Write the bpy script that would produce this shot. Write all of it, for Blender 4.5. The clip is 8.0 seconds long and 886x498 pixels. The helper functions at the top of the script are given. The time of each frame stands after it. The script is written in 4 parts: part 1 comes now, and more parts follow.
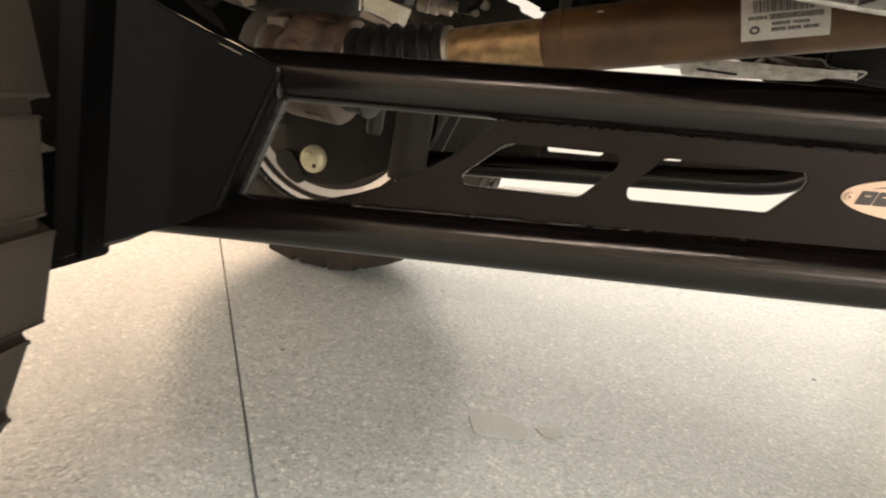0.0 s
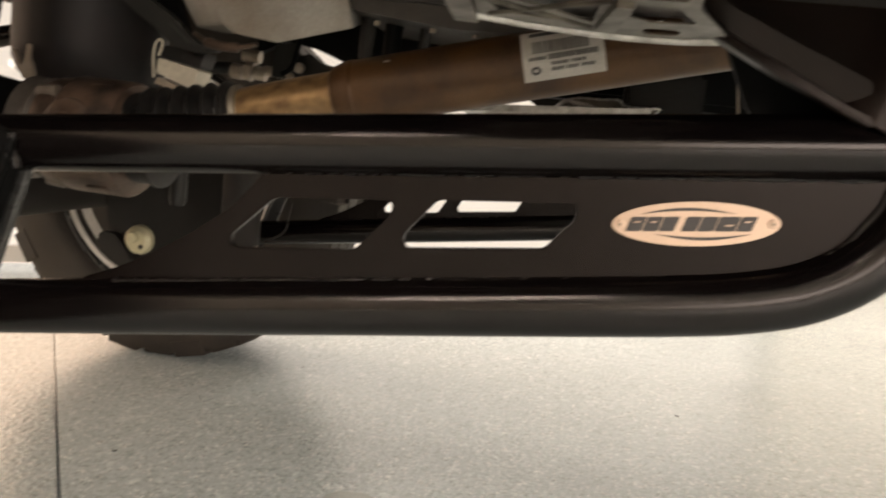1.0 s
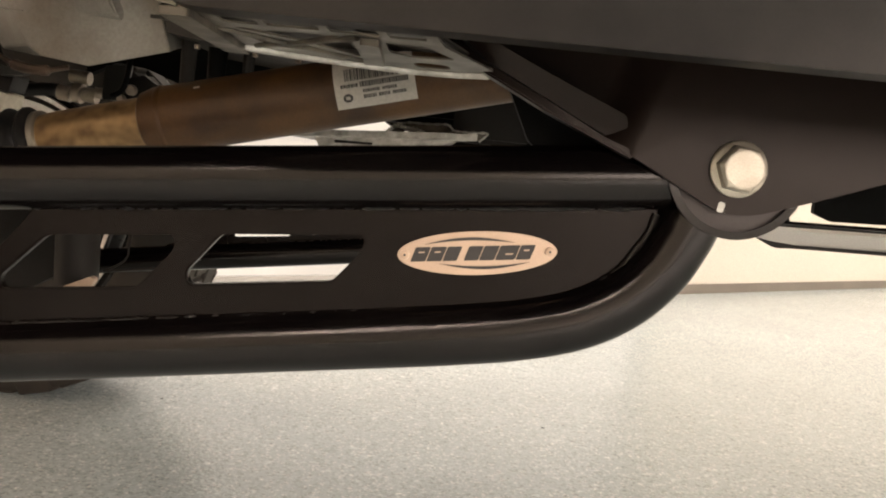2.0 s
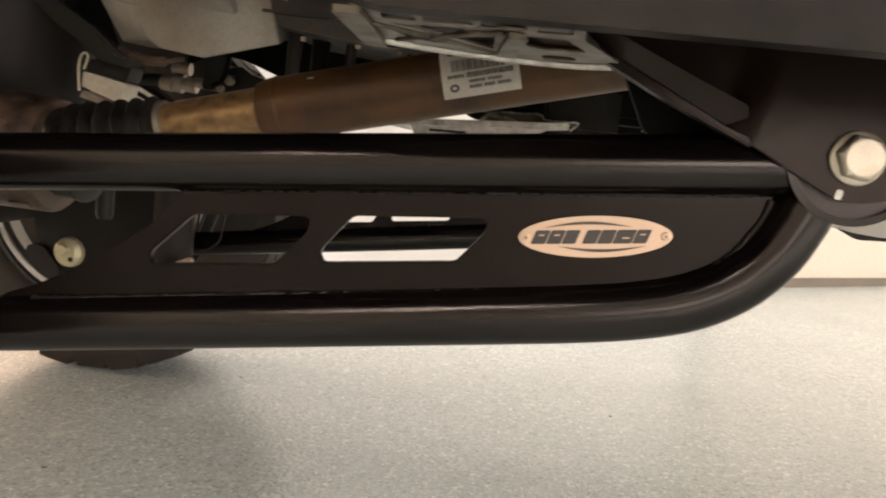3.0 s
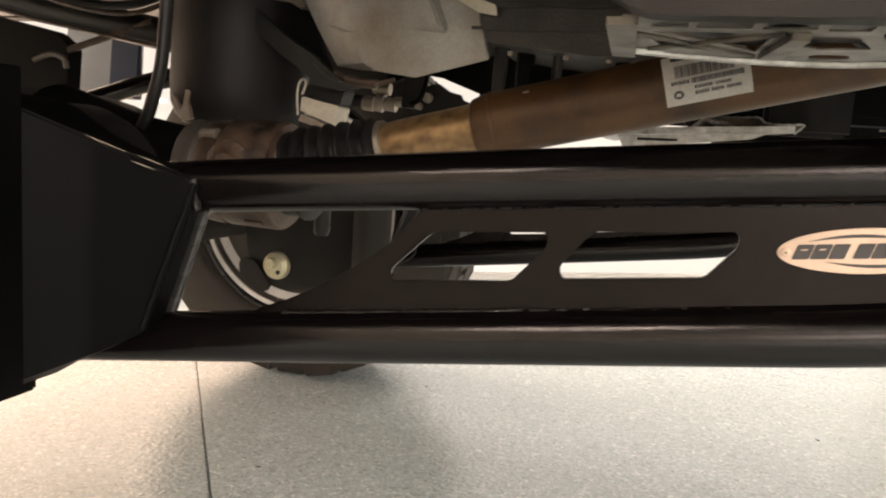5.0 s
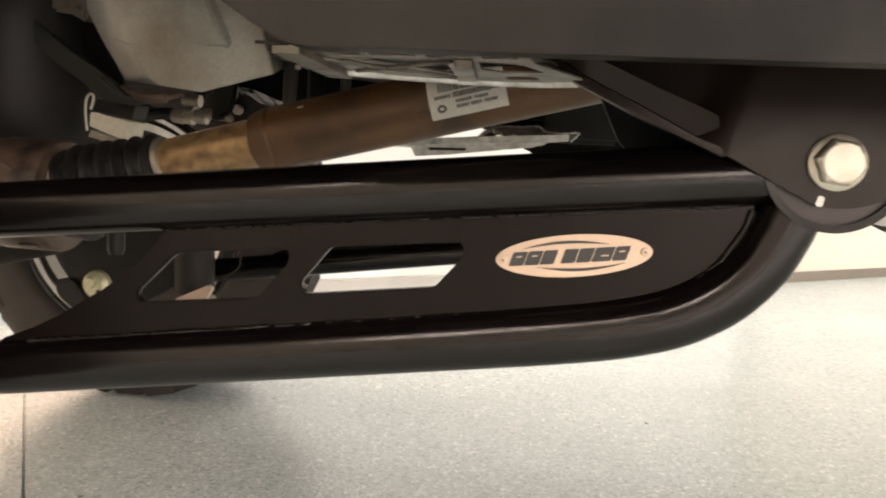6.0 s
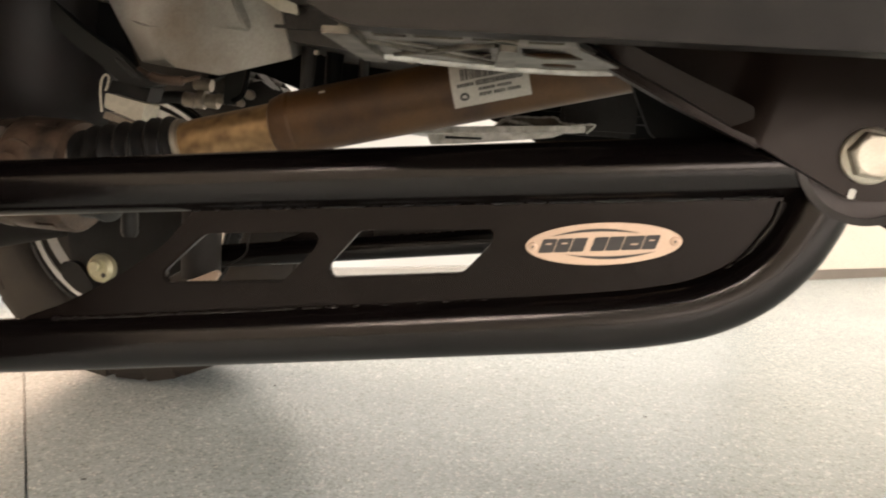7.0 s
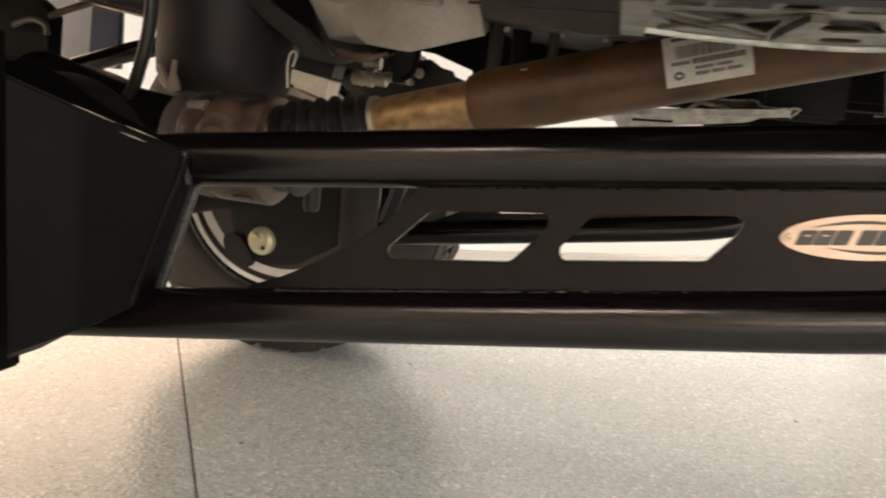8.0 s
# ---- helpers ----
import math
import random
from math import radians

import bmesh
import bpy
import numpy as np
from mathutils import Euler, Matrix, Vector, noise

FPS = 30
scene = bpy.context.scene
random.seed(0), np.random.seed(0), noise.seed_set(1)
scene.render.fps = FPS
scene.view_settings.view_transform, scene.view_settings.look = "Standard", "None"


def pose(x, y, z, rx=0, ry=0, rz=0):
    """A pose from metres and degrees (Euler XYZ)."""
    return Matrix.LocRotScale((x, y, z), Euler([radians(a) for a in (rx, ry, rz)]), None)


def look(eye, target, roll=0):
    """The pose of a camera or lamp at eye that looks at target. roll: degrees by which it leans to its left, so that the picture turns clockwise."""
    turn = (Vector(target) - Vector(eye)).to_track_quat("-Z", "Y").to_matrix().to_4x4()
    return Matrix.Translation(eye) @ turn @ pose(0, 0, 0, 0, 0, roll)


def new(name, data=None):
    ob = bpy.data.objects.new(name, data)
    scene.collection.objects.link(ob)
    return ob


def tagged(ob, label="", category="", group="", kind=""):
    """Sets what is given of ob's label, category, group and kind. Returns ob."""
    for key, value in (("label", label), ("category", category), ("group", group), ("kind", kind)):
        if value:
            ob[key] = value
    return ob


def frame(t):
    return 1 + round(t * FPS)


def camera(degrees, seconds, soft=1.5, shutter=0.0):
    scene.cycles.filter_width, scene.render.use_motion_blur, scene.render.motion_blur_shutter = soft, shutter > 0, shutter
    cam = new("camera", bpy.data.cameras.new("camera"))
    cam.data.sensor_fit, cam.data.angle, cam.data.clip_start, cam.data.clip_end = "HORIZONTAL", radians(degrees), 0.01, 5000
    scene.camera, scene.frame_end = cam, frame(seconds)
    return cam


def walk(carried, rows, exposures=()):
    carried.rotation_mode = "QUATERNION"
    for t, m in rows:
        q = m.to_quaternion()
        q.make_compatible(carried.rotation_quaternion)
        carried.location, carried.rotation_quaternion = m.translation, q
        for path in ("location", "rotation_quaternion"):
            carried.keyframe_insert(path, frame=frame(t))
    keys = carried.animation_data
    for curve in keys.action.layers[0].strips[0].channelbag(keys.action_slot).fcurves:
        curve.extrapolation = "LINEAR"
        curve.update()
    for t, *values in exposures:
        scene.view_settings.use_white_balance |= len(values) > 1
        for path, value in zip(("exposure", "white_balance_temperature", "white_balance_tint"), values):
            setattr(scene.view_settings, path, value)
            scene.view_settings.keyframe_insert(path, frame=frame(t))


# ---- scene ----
cam = camera(60.84, 8.0, 1.95, 0.4)
PATH = [
    (0, (0.0851, -0.0108, 0.6004), (-0.4395, 1.8498, 0.0877), 9.91),
    (0.5, (0.1056, 0.0349, 0.5766), (-0.3356, 1.9435, 0.1732), 8.37),
    (1, (0.1607, 0.0517, 0.5927), (-0.1187, 2.0103, 0.2998), 6.26),
    (1.5, (0.2098, 0.0596, 0.6065), (0.1016, 2.0423, 0.3680), 5.80),
    (1.7, (0.2251, 0.0631, 0.6103), (0.1675, 2.0491, 0.3807), 5.74),
    (1.92, (0.2352, 0.0648, 0.6121), (0.2158, 2.0521, 0.3874), 5.74),
    (2.14, (0.2343, 0.0626, 0.6105), (0.2226, 2.0495, 0.3829), 5.85),
    (2.36, (0.2257, 0.0572, 0.6073), (0.1979, 2.0430, 0.3717), 5.99),
    (2.58, (0.2127, 0.0495, 0.6044), (0.1522, 2.0333, 0.3583), 6.12),
    (2.8, (0.1987, 0.0403, 0.6037), (0.0956, 2.0211, 0.3475), 6.16),
    (3, (0.1864, 0.0316, 0.6046), (0.0424, 2.0088, 0.3402), 6.14),
    (3.5, (0.1519, 0.0250, 0.6024), (-0.1156, 1.9874, 0.3237), 5.75),
    (4, (0.1246, 0.0203, 0.5925), (-0.2899, 1.9538, 0.2929), 4.80),
    (4.2, (0.1255, 0.0236, 0.5932), (-0.3468, 1.9436, 0.2920), 4.60),
    (4.42, (0.1244, 0.0265, 0.5949), (-0.4004, 1.9331, 0.2951), 4.42),
    (4.64, (0.1218, 0.0284, 0.5980), (-0.4329, 1.9273, 0.3044), 4.27),
    (4.86, (0.1218, 0.0298, 0.6015), (-0.4395, 1.9282, 0.3170), 4.12),
    (5.08, (0.1286, 0.0317, 0.6045), (-0.4150, 1.9367, 0.3297), 3.94),
    (5.3, (0.1461, 0.0348, 0.6060), (-0.3539, 1.9528, 0.3395), 3.69),
    (5.5, (0.1682, 0.0382, 0.6065), (-0.2798, 1.9700, 0.3463), 3.42),
    (6, (0.2332, 0.0418, 0.6211), (-0.0284, 2.0084, 0.3680), 2.80),
    (6.5, (0.2333, 0.0385, 0.6199), (0.0439, 2.0132, 0.3651), 3.22),
    (7, (0.2065, 0.0351, 0.6143), (-0.0322, 2.0023, 0.3440), 4.01),
    (7.5, (0.1717, 0.0263, 0.6017), (-0.2015, 1.9686, 0.3048), 4.62),
    (8, (0.1095, 0.0368, 0.6028), (-0.3865, 1.9454, 0.2695), 5.20),
]
EXPOSURES = [(0.0, 0.22, 6680.0, 12.0), (0.5, 0.03, 6680.0, 13.0), (1.5, 0.03, 6680.0, 14.0), (3.0, -0.06, 6680.0, 15.0), (3.5, 0.01, 6680.0, 15.0), (4.2, 0.02, 6680.0, 15.0), (5.4, 0.30, 6430.0, 13.0), (6.5, 0.17, 6430.0, 12.5), (7.0, 0.15, 6530.0, 13.0), (7.5, 0.16, 6580.0, 13.0), (8.0, 0.15, 6680.0, 13.0)]
walk(cam, [(t, look(eye, target, roll)) for t, eye, target, roll in PATH], EXPOSURES)

# ---- light ----
world = bpy.data.worlds.new("daylight")
scene.world = world
world.use_nodes = True
wn, wl = world.node_tree.nodes, world.node_tree.links
sky = wn.new("ShaderNodeTexSky")
sky.sky_type = "NISHITA"
sky.sun_disc = False
sky.sun_elevation, sky.sun_rotation = radians(38), radians(215)
wn["Background"].inputs["Strength"].default_value = 0.15
wl.new(sky.outputs[0], wn["Background"].inputs["Color"])
sun = new("sun", bpy.data.lights.new("sun", "SUN"))
sun.data.energy, sun.data.angle, sun.data.color = 2.0, radians(0.6), (1.0, 0.93, 0.84)
sun.matrix_world = look((-6, -9, 8.5), (0, 0, 0))

# daylight in the window openings, warmer towards the west end, and added ceiling lights
WEST_GLOW, BACK_GLOW, FRONT_GLOW, LED, OUTSIDE = 2.15, 0.38, 10.6, 45.0, 0.95

# axes of the hall: U runs along its back wall, N towards that wall; the truck stands askew in it
U = Vector((0.804, 0.595, 0.0))
N = Vector((-0.595, 0.804, 0.0))
HALL = Matrix(((U.x, N.x, 0, 0), (U.y, N.y, 0, 0), (0, 0, 1, 0), (0, 0, 0, 1)))
BACK, FRONT, WEST, EAST, TOP = 2.60, -11.0, -5.5, 8.5, 4.4


# ---- materials ----
def rgb(c):
    return (*c, 1.0) if len(c) == 3 else c


def material(name, colour, rough, metal=0.0, other=None, patch=6.0, grain=400.0, bump=0.15, mottle=0.5, coat=0.0, rough_var=0.1, spec=0.5, tint=None, band=(0.35, 0.7)):
    """A painted, cast or moulded surface: colour mottled at two scales, fine relief, uneven gloss."""
    m = bpy.data.materials.new(name)
    m.use_nodes = True
    n, l = m.node_tree.nodes, m.node_tree.links
    b = n["Principled BSDF"]
    co = n.new("ShaderNodeTexCoord")
    large = n.new("ShaderNodeTexNoise")
    large.inputs["Scale"].default_value, large.inputs["Detail"].default_value = patch, 6.0
    fine = n.new("ShaderNodeTexNoise")
    fine.inputs["Scale"].default_value, fine.inputs["Detail"].default_value = grain, 3.0
    l.new(co.outputs["Object"], large.inputs["Vector"])
    l.new(co.outputs["Object"], fine.inputs["Vector"])
    mix = n.new("ShaderNodeMix")
    mix.data_type = "RGBA"
    ramp = n.new("ShaderNodeMapRange")
    ramp.inputs["From Min"].default_value, ramp.inputs["From Max"].default_value = band
    ramp.inputs["To Max"].default_value = mottle
    l.new(large.outputs["Fac"], ramp.inputs["Value"])
    l.new(ramp.outputs[0], mix.inputs["Factor"])
    mix.inputs["A"].default_value = rgb(colour)
    mix.inputs["B"].default_value = rgb(other or [0.6 * c for c in colour])
    spot = n.new("ShaderNodeMix")
    spot.data_type, spot.blend_type = "RGBA", "MULTIPLY"
    spot.inputs["Factor"].default_value = 0.35
    l.new(mix.outputs["Result"], spot.inputs["A"])
    l.new(fine.outputs["Fac"], spot.inputs["B"])
    l.new(spot.outputs["Result"], b.inputs["Base Color"])
    gl = n.new("ShaderNodeMapRange")
    gl.inputs["To Min"].default_value, gl.inputs["To Max"].default_value = max(0.03, rough - rough_var), min(1.0, rough + rough_var)
    l.new(large.outputs["Fac"], gl.inputs["Value"])
    l.new(gl.outputs[0], b.inputs["Roughness"])
    b.inputs["Metallic"].default_value = metal
    b.inputs["Coat Weight"].default_value = coat
    b.inputs["Specular IOR Level"].default_value = spec
    b.inputs["Coat Roughness"].default_value = 0.25
    if tint:
        b.inputs["Specular Tint"].default_value = rgb(tint)
    bp = n.new("ShaderNodeBump")
    bp.inputs["Strength"].default_value, bp.inputs["Distance"].default_value = bump, 0.001
    l.new(fine.outputs["Fac"], bp.inputs["Height"])
    l.new(bp.outputs[0], b.inputs["Normal"])
    return m


def floor_material():
    """Flake-filled epoxy floor: cool grey ground with pale, white and dark flakes under a clear coat with an orange-peel surface."""
    m = bpy.data.materials.new("flake_epoxy")
    m.use_nodes = True
    n, l = m.node_tree.nodes, m.node_tree.links
    b = n["Principled BSDF"]
    co = n.new("ShaderNodeTexCoord")

    def flakes(scale, stops):
        """One size of flakes: each cell takes a tone by chance."""
        cells = n.new("ShaderNodeTexVoronoi")
        cells.inputs["Scale"].default_value = scale
        l.new(co.outputs["Object"], cells.inputs["Vector"])
        tone = n.new("ShaderNodeSeparateColor")
        l.new(cells.outputs["Color"], tone.inputs[0])
        ramp = n.new("ShaderNodeValToRGB")
        ramp.color_ramp.interpolation = "CONSTANT"
        e = ramp.color_ramp.elements
        e[0].position, e[0].color = 0.0, rgb(stops[0][1])
        e[1].position, e[1].color = stops[1][0], rgb(stops[1][1])
        for p, c in stops[2:]:
            e.new(p).color = rgb(c)
        l.new(tone.outputs[0], ramp.inputs["Fac"])
        return ramp.outputs["Color"]

    small = flakes(230.0, ((0.0, (0.42, 0.486, 0.506)), (0.08, (0.515, 0.602, 0.628)), (0.42, (0.562, 0.654, 0.681)), (0.74, (0.615, 0.708, 0.730)), (0.93, (0.79, 0.845, 0.845))))
    large = flakes(110.0, ((0.0, (0.82, 0.82, 0.82)), (0.06, (0.96, 0.96, 0.96)), (0.50, (1.0, 1.0, 1.0)), (0.93, (1.20, 1.175, 1.145))))
    both = n.new("ShaderNodeMix")
    both.data_type, both.blend_type = "RGBA", "MULTIPLY"
    both.inputs["Factor"].default_value = 1.0
    l.new(small, both.inputs["A"])
    l.new(large, both.inputs["B"])
    stain = n.new("ShaderNodeTexNoise")
    stain.inputs["Scale"].default_value, stain.inputs["Detail"].default_value = 2.3, 7.0
    l.new(co.outputs["Object"], stain.inputs["Vector"])
    tone = n.new("ShaderNodeMapRange")
    tone.inputs["To Min"].default_value, tone.inputs["To Max"].default_value = 0.82, 1.05
    l.new(stain.outputs["Fac"], tone.inputs["Value"])
    mul = n.new("ShaderNodeMix")
    mul.data_type, mul.blend_type = "RGBA", "MULTIPLY"
    mul.inputs["Factor"].default_value = 1.0
    l.new(both.outputs["Result"], mul.inputs["A"])
    l.new(tone.outputs[0], mul.inputs["B"])
    l.new(mul.outputs["Result"], b.inputs["Base Color"])
    peel = n.new("ShaderNodeTexNoise")
    peel.inputs["Scale"].default_value, peel.inputs["Detail"].default_value = 98.0, 2.0
    l.new(co.outputs["Object"], peel.inputs["Vector"])
    bp = n.new("ShaderNodeBump")
    bp.inputs["Strength"].default_value, bp.inputs["Distance"].default_value = 0.50, 0.0031
    l.new(peel.outputs["Fac"], bp.inputs["Height"])
    l.new(bp.outputs[0], b.inputs["Normal"])
    b.inputs["Roughness"].default_value = 0.15
    b.inputs["IOR"].default_value = 1.50
    return m


def emitter(name, colour, strength):
    m = bpy.data.materials.new(name)
    m.use_nodes = True
    n, l = m.node_tree.nodes, m.node_tree.links
    e = n.new("ShaderNodeEmission")
    e.inputs["Color"].default_value, e.inputs["Strength"].default_value = rgb(colour), strength
    l.new(e.outputs[0], n["Material Output"].inputs["Surface"])
    return m


def glass_material():
    m = bpy.data.materials.new("window_glass")
    m.use_nodes = True
    b = m.node_tree.nodes["Principled BSDF"]
    b.inputs["Transmission Weight"].default_value = 1.0
    b.inputs["Roughness"].default_value = 0.02
    b.inputs["IOR"].default_value = 1.45
    b.inputs["Base Color"].default_value = (0.95, 0.97, 0.96, 1)
    return m


EPOXY = floor_material()
POWDER = material("satin_black_powder_coat", (0.0028, 0.0021, 0.0021), 0.16, other=(0.0040, 0.0031, 0.0030), grain=750, bump=0.10, patch=9, rough_var=0.05, spec=0.29, tint=(1.0, 0.94, 0.91))
PLATE = material("black_plate_coat", (0.0112, 0.0070, 0.0056), 0.33, other=(0.0150, 0.0093, 0.0074), grain=1500, bump=0.07, patch=7, spec=0.17, tint=(1.0, 0.92, 0.87))
WEB = material("black_web_coat", (0.0042, 0.0029, 0.0025), 0.25, other=(0.0062, 0.0043, 0.0037), grain=1500, bump=0.10, patch=7, spec=0.13, tint=(1.0, 0.90, 0.85))
# Own tone for the bracket's folded edge, to follow how light falls on it.
LIT_FOLD = material("lit_fold_satin_black", (0.0125, 0.0078, 0.0060), 0.36, other=(0.0085, 0.0054, 0.0042), patch=30, grain=1200, bump=0.08, spec=0.17, mottle=0.9, tint=(1.0, 0.90, 0.84))
BRACE = material("satin_grey_black_tube", (0.034, 0.035, 0.0335), 0.30, other=(0.018, 0.0184, 0.0176), patch=40, grain=500, bump=0.3, spec=0.4)
STRAP = material("dull_grey_green_steel", (0.015, 0.0165, 0.0150), 0.34, other=(0.0070, 0.0076, 0.0069), patch=16, grain=500, bump=0.2, spec=0.40, mottle=0.8)
BLACK = material("dull_black_paint_and_void", (0.0037, 0.0039, 0.0038), 0.5, other=(0.0070, 0.0070, 0.0066), grain=500, bump=0.15, spec=0.05)
AXLE_BLACK = material("deep_black_coating", (0.0017, 0.0018, 0.0019), 0.5, other=(0.0034, 0.0034, 0.0034), patch=14, grain=500, bump=0.15, spec=0.05)
WELD = material("painted_weld_bead", (0.008, 0.0064, 0.0058), 0.30, grain=300, bump=0.8, spec=0.3)
ROCKER = material("charcoal_sill_coating", (0.0225, 0.0190, 0.0158), 0.42, other=(0.0050, 0.0041, 0.0034), patch=7, grain=500, bump=0.05, mottle=1.0, spec=0.15, rough_var=0.2, band=(0.40, 0.68))
BRASS = material("sand_metal_badge", (0.64, 0.465, 0.345), 0.38, metal=0.25, other=(0.54, 0.40, 0.30), patch=30, grain=1200, bump=0.06)
BADGE_BLACK = material("badge_black_infill", (0.022, 0.018, 0.016), 0.5)
ZINC = material("zinc_plated_steel", (0.46, 0.42, 0.35), 0.42, metal=0.8, other=(0.36, 0.32, 0.25), patch=60, grain=900, bump=0.1)
NUT = material("yellow_zinc_nut", (0.75, 0.70, 0.46), 0.4, metal=0.3, other=(0.62, 0.58, 0.40), patch=70)
WHITE_MARK = material("white_paint_dab", (0.75, 0.74, 0.68), 0.5)
SHAFT = material("rust_brown_steel_tube", (0.125, 0.060, 0.019), 0.46, metal=0.25, other=(0.062, 0.031, 0.014), patch=22, grain=350, bump=0.25, mottle=1.0)
GOLD = material("golden_oiled_steel", (0.37, 0.232, 0.105), 0.36, metal=0.5, other=(0.15, 0.085, 0.038), patch=75, grain=300, bump=0.3, mottle=0.95)
RUBBER = material("black_rubber", (0.0085, 0.0086, 0.0085), 0.42, other=(0.019, 0.0170, 0.0155), patch=60, grain=300, bump=0.3, mottle=0.8, spec=0.24)
TYRE = material("tyre_rubber_dusty", (0.0165, 0.0130, 0.0097), 0.70, other=(0.038, 0.0300, 0.0215), patch=16, grain=400, bump=0.5, mottle=0.85)
RIM = material("polished_rim_barrel", (0.86, 0.85, 0.82), 0.25, metal=0.2, patch=20)
RIM_BLACK = material("gloss_black_rim", (0.012, 0.012, 0.013), 0.25)
LABEL = material("paper_label", (0.72, 0.69, 0.63), 0.6, other=(0.66, 0.62, 0.55), patch=40)
INK = material("label_ink", (0.10, 0.095, 0.09), 0.6)
CAST = material("sand_cast_aluminium", (0.105, 0.092, 0.078), 0.5, metal=0.3, other=(0.045, 0.039, 0.032), patch=12, grain=260, bump=0.5, mottle=0.8)
GRIMY = material("grimy_brown_casting", (0.058, 0.049, 0.040), 0.5, metal=0.2, other=(0.019, 0.016, 0.0135), patch=18, grain=220, bump=0.6, mottle=0.95)
STAINED = material("stained_light_casting", (0.230, 0.198, 0.160), 0.48, metal=0.2, other=(0.085, 0.067, 0.052), patch=26, grain=260, bump=0.5, mottle=0.9)
PAN = material("grey_transmission_pan", (0.450, 0.440, 0.400), 0.46, metal=0.15, other=(0.260, 0.215, 0.168), patch=11, grain=300, bump=0.25, mottle=0.95, rough_var=0.12)
TAN_CAST = material("tan_stained_casting", (0.150, 0.100, 0.070), 0.40, metal=0.35, other=(0.030, 0.021, 0.016), patch=34, grain=300, bump=0.5, mottle=1.0)
FITTING = material("pale_corroded_fitting", (0.42, 0.36, 0.29), 0.4, metal=0.4, other=(0.22, 0.17, 0.12), patch=60, grain=400, bump=0.3)
FOIL = material("heat_shield_foil", (0.70, 0.65, 0.52), 0.35, metal=0.1, other=(0.50, 0.45, 0.34), patch=45, grain=150, bump=0.7)
BRIGHT = material("bright_cast_alloy", (0.72, 0.70, 0.65), 0.34, metal=0.3, other=(0.32, 0.30, 0.26), patch=70, grain=260, bump=0.4, mottle=0.9)
HOUSING = material("smooth_grey_housing", (0.034, 0.0345, 0.033), 0.42, other=(0.014, 0.0138, 0.013), patch=14, grain=260, bump=0.3, spec=0.35, mottle=0.8)
DARK_CAST = material("greasy_dark_casting", (0.012, 0.0110, 0.0102), 0.42, other=(0.027, 0.0228, 0.0195), patch=14, grain=200, bump=0.5, spec=0.26)
ALLOY = material("bright_alloy", (0.180, 0.155, 0.122), 0.42, metal=0.3, other=(0.06, 0.052, 0.042), patch=45, grain=300, bump=0.3, mottle=0.95)
MOULDED = material("black_moulding", (0.0062, 0.0055, 0.0054), 0.56, other=(0.0185, 0.0145, 0.0135), patch=16, grain=120, bump=0.25, spec=0.27, rough_var=0.12, mottle=0.8)
WALL = material("white_wall_paint", (0.76, 0.715, 0.63), 0.5, other=(0.72, 0.675, 0.595), patch=1.2, grain=120, bump=0.05)
BASE = material("taupe_baseboard", (0.22, 0.195, 0.165), 0.5, patch=2)
CEIL = material("ceiling_paint", (0.8, 0.79, 0.76), 0.7, patch=1.0, grain=90)
FRAME = material("white_window_frame", (0.78, 0.76, 0.72), 0.45, patch=3)
SPILL = material("clear_resin_spill", (0.53, 0.59, 0.59), 0.20, other=(0.48, 0.54, 0.545), patch=30, grain=200, bump=0.03)
BLUE = material("navy_blue_panel", (0.011, 0.022, 0.050), 0.45, other=(0.008, 0.014, 0.030), patch=6, spec=0.2)
BOARD = material("grey_board", (0.20, 0.218, 0.245), 0.45, other=(0.115, 0.127, 0.148), patch=4.5, mottle=0.9)
PALE = material("pale_grey_moulding", (0.84, 0.82, 0.76), 0.4, other=(0.76, 0.74, 0.68), patch=3)
GLASS = glass_material()


# ---- mesh helpers ----
def finish(bm, smooth=True):
    bmesh.ops.remove_doubles(bm, verts=bm.verts, dist=1e-6)
    bmesh.ops.recalc_face_normals(bm, faces=bm.faces)
    if smooth:
        for f in bm.faces:
            f.smooth = True
        for e in bm.edges:
            if len(e.link_faces) == 2 and e.calc_face_angle(0) > radians(35):
                e.smooth = False
    return bm


def mesh_object(name, bm, mat):
    me = bpy.data.meshes.new(name)
    finish(bm)
    bm.to_mesh(me)
    bm.free()
    me.materials.append(mat)
    return new(name, me)


def part(name, bm, mat, parent, label=""):
    """Links a bmesh as one mesh under a thing or a part."""
    ob = mesh_object(name, bm, mat)
    ob.parent = parent
    ob.matrix_parent_inverse = Matrix.Translation(-HOME[parent.name]) if parent.name in HOME else Matrix()
    return tagged(ob, label)


HOME = {}


def thing(name, at, label, category, group="", kind=""):
    ob = new(name)
    ob.location = at
    HOME[ob.name] = Vector(at)
    return tagged(ob, label, category, group, kind)


def bezel(bm, width, segments=2):
    if width > 0:
        sharp = [e for e in bm.edges if len(e.link_faces) == 2 and e.calc_face_angle(0) > radians(28)]
        bmesh.ops.bevel(bm, geom=sharp, offset=width, segments=segments, affect="EDGES", clamp_overlap=True)
    return bm


def box(lo, hi, width=0.0, bm=None):
    own = bm is None
    b = bmesh.new()
    bmesh.ops.create_cube(b, size=1.0)
    for v in b.verts:
        v.co = Vector([lo[k] + (v.co[k] + 0.5) * (hi[k] - lo[k]) for k in range(3)])
    bezel(b, width)
    return b if own else join(bm, b)


def join(bm, other, m=None):
    """Adds another bmesh to bm."""
    if m is not None:
        bmesh.ops.transform(other, matrix=m, verts=other.verts)
    me = bpy.data.meshes.new("scratch")
    other.to_mesh(me)
    other.free()
    bm.from_mesh(me)
    bpy.data.meshes.remove(me)
    return bm


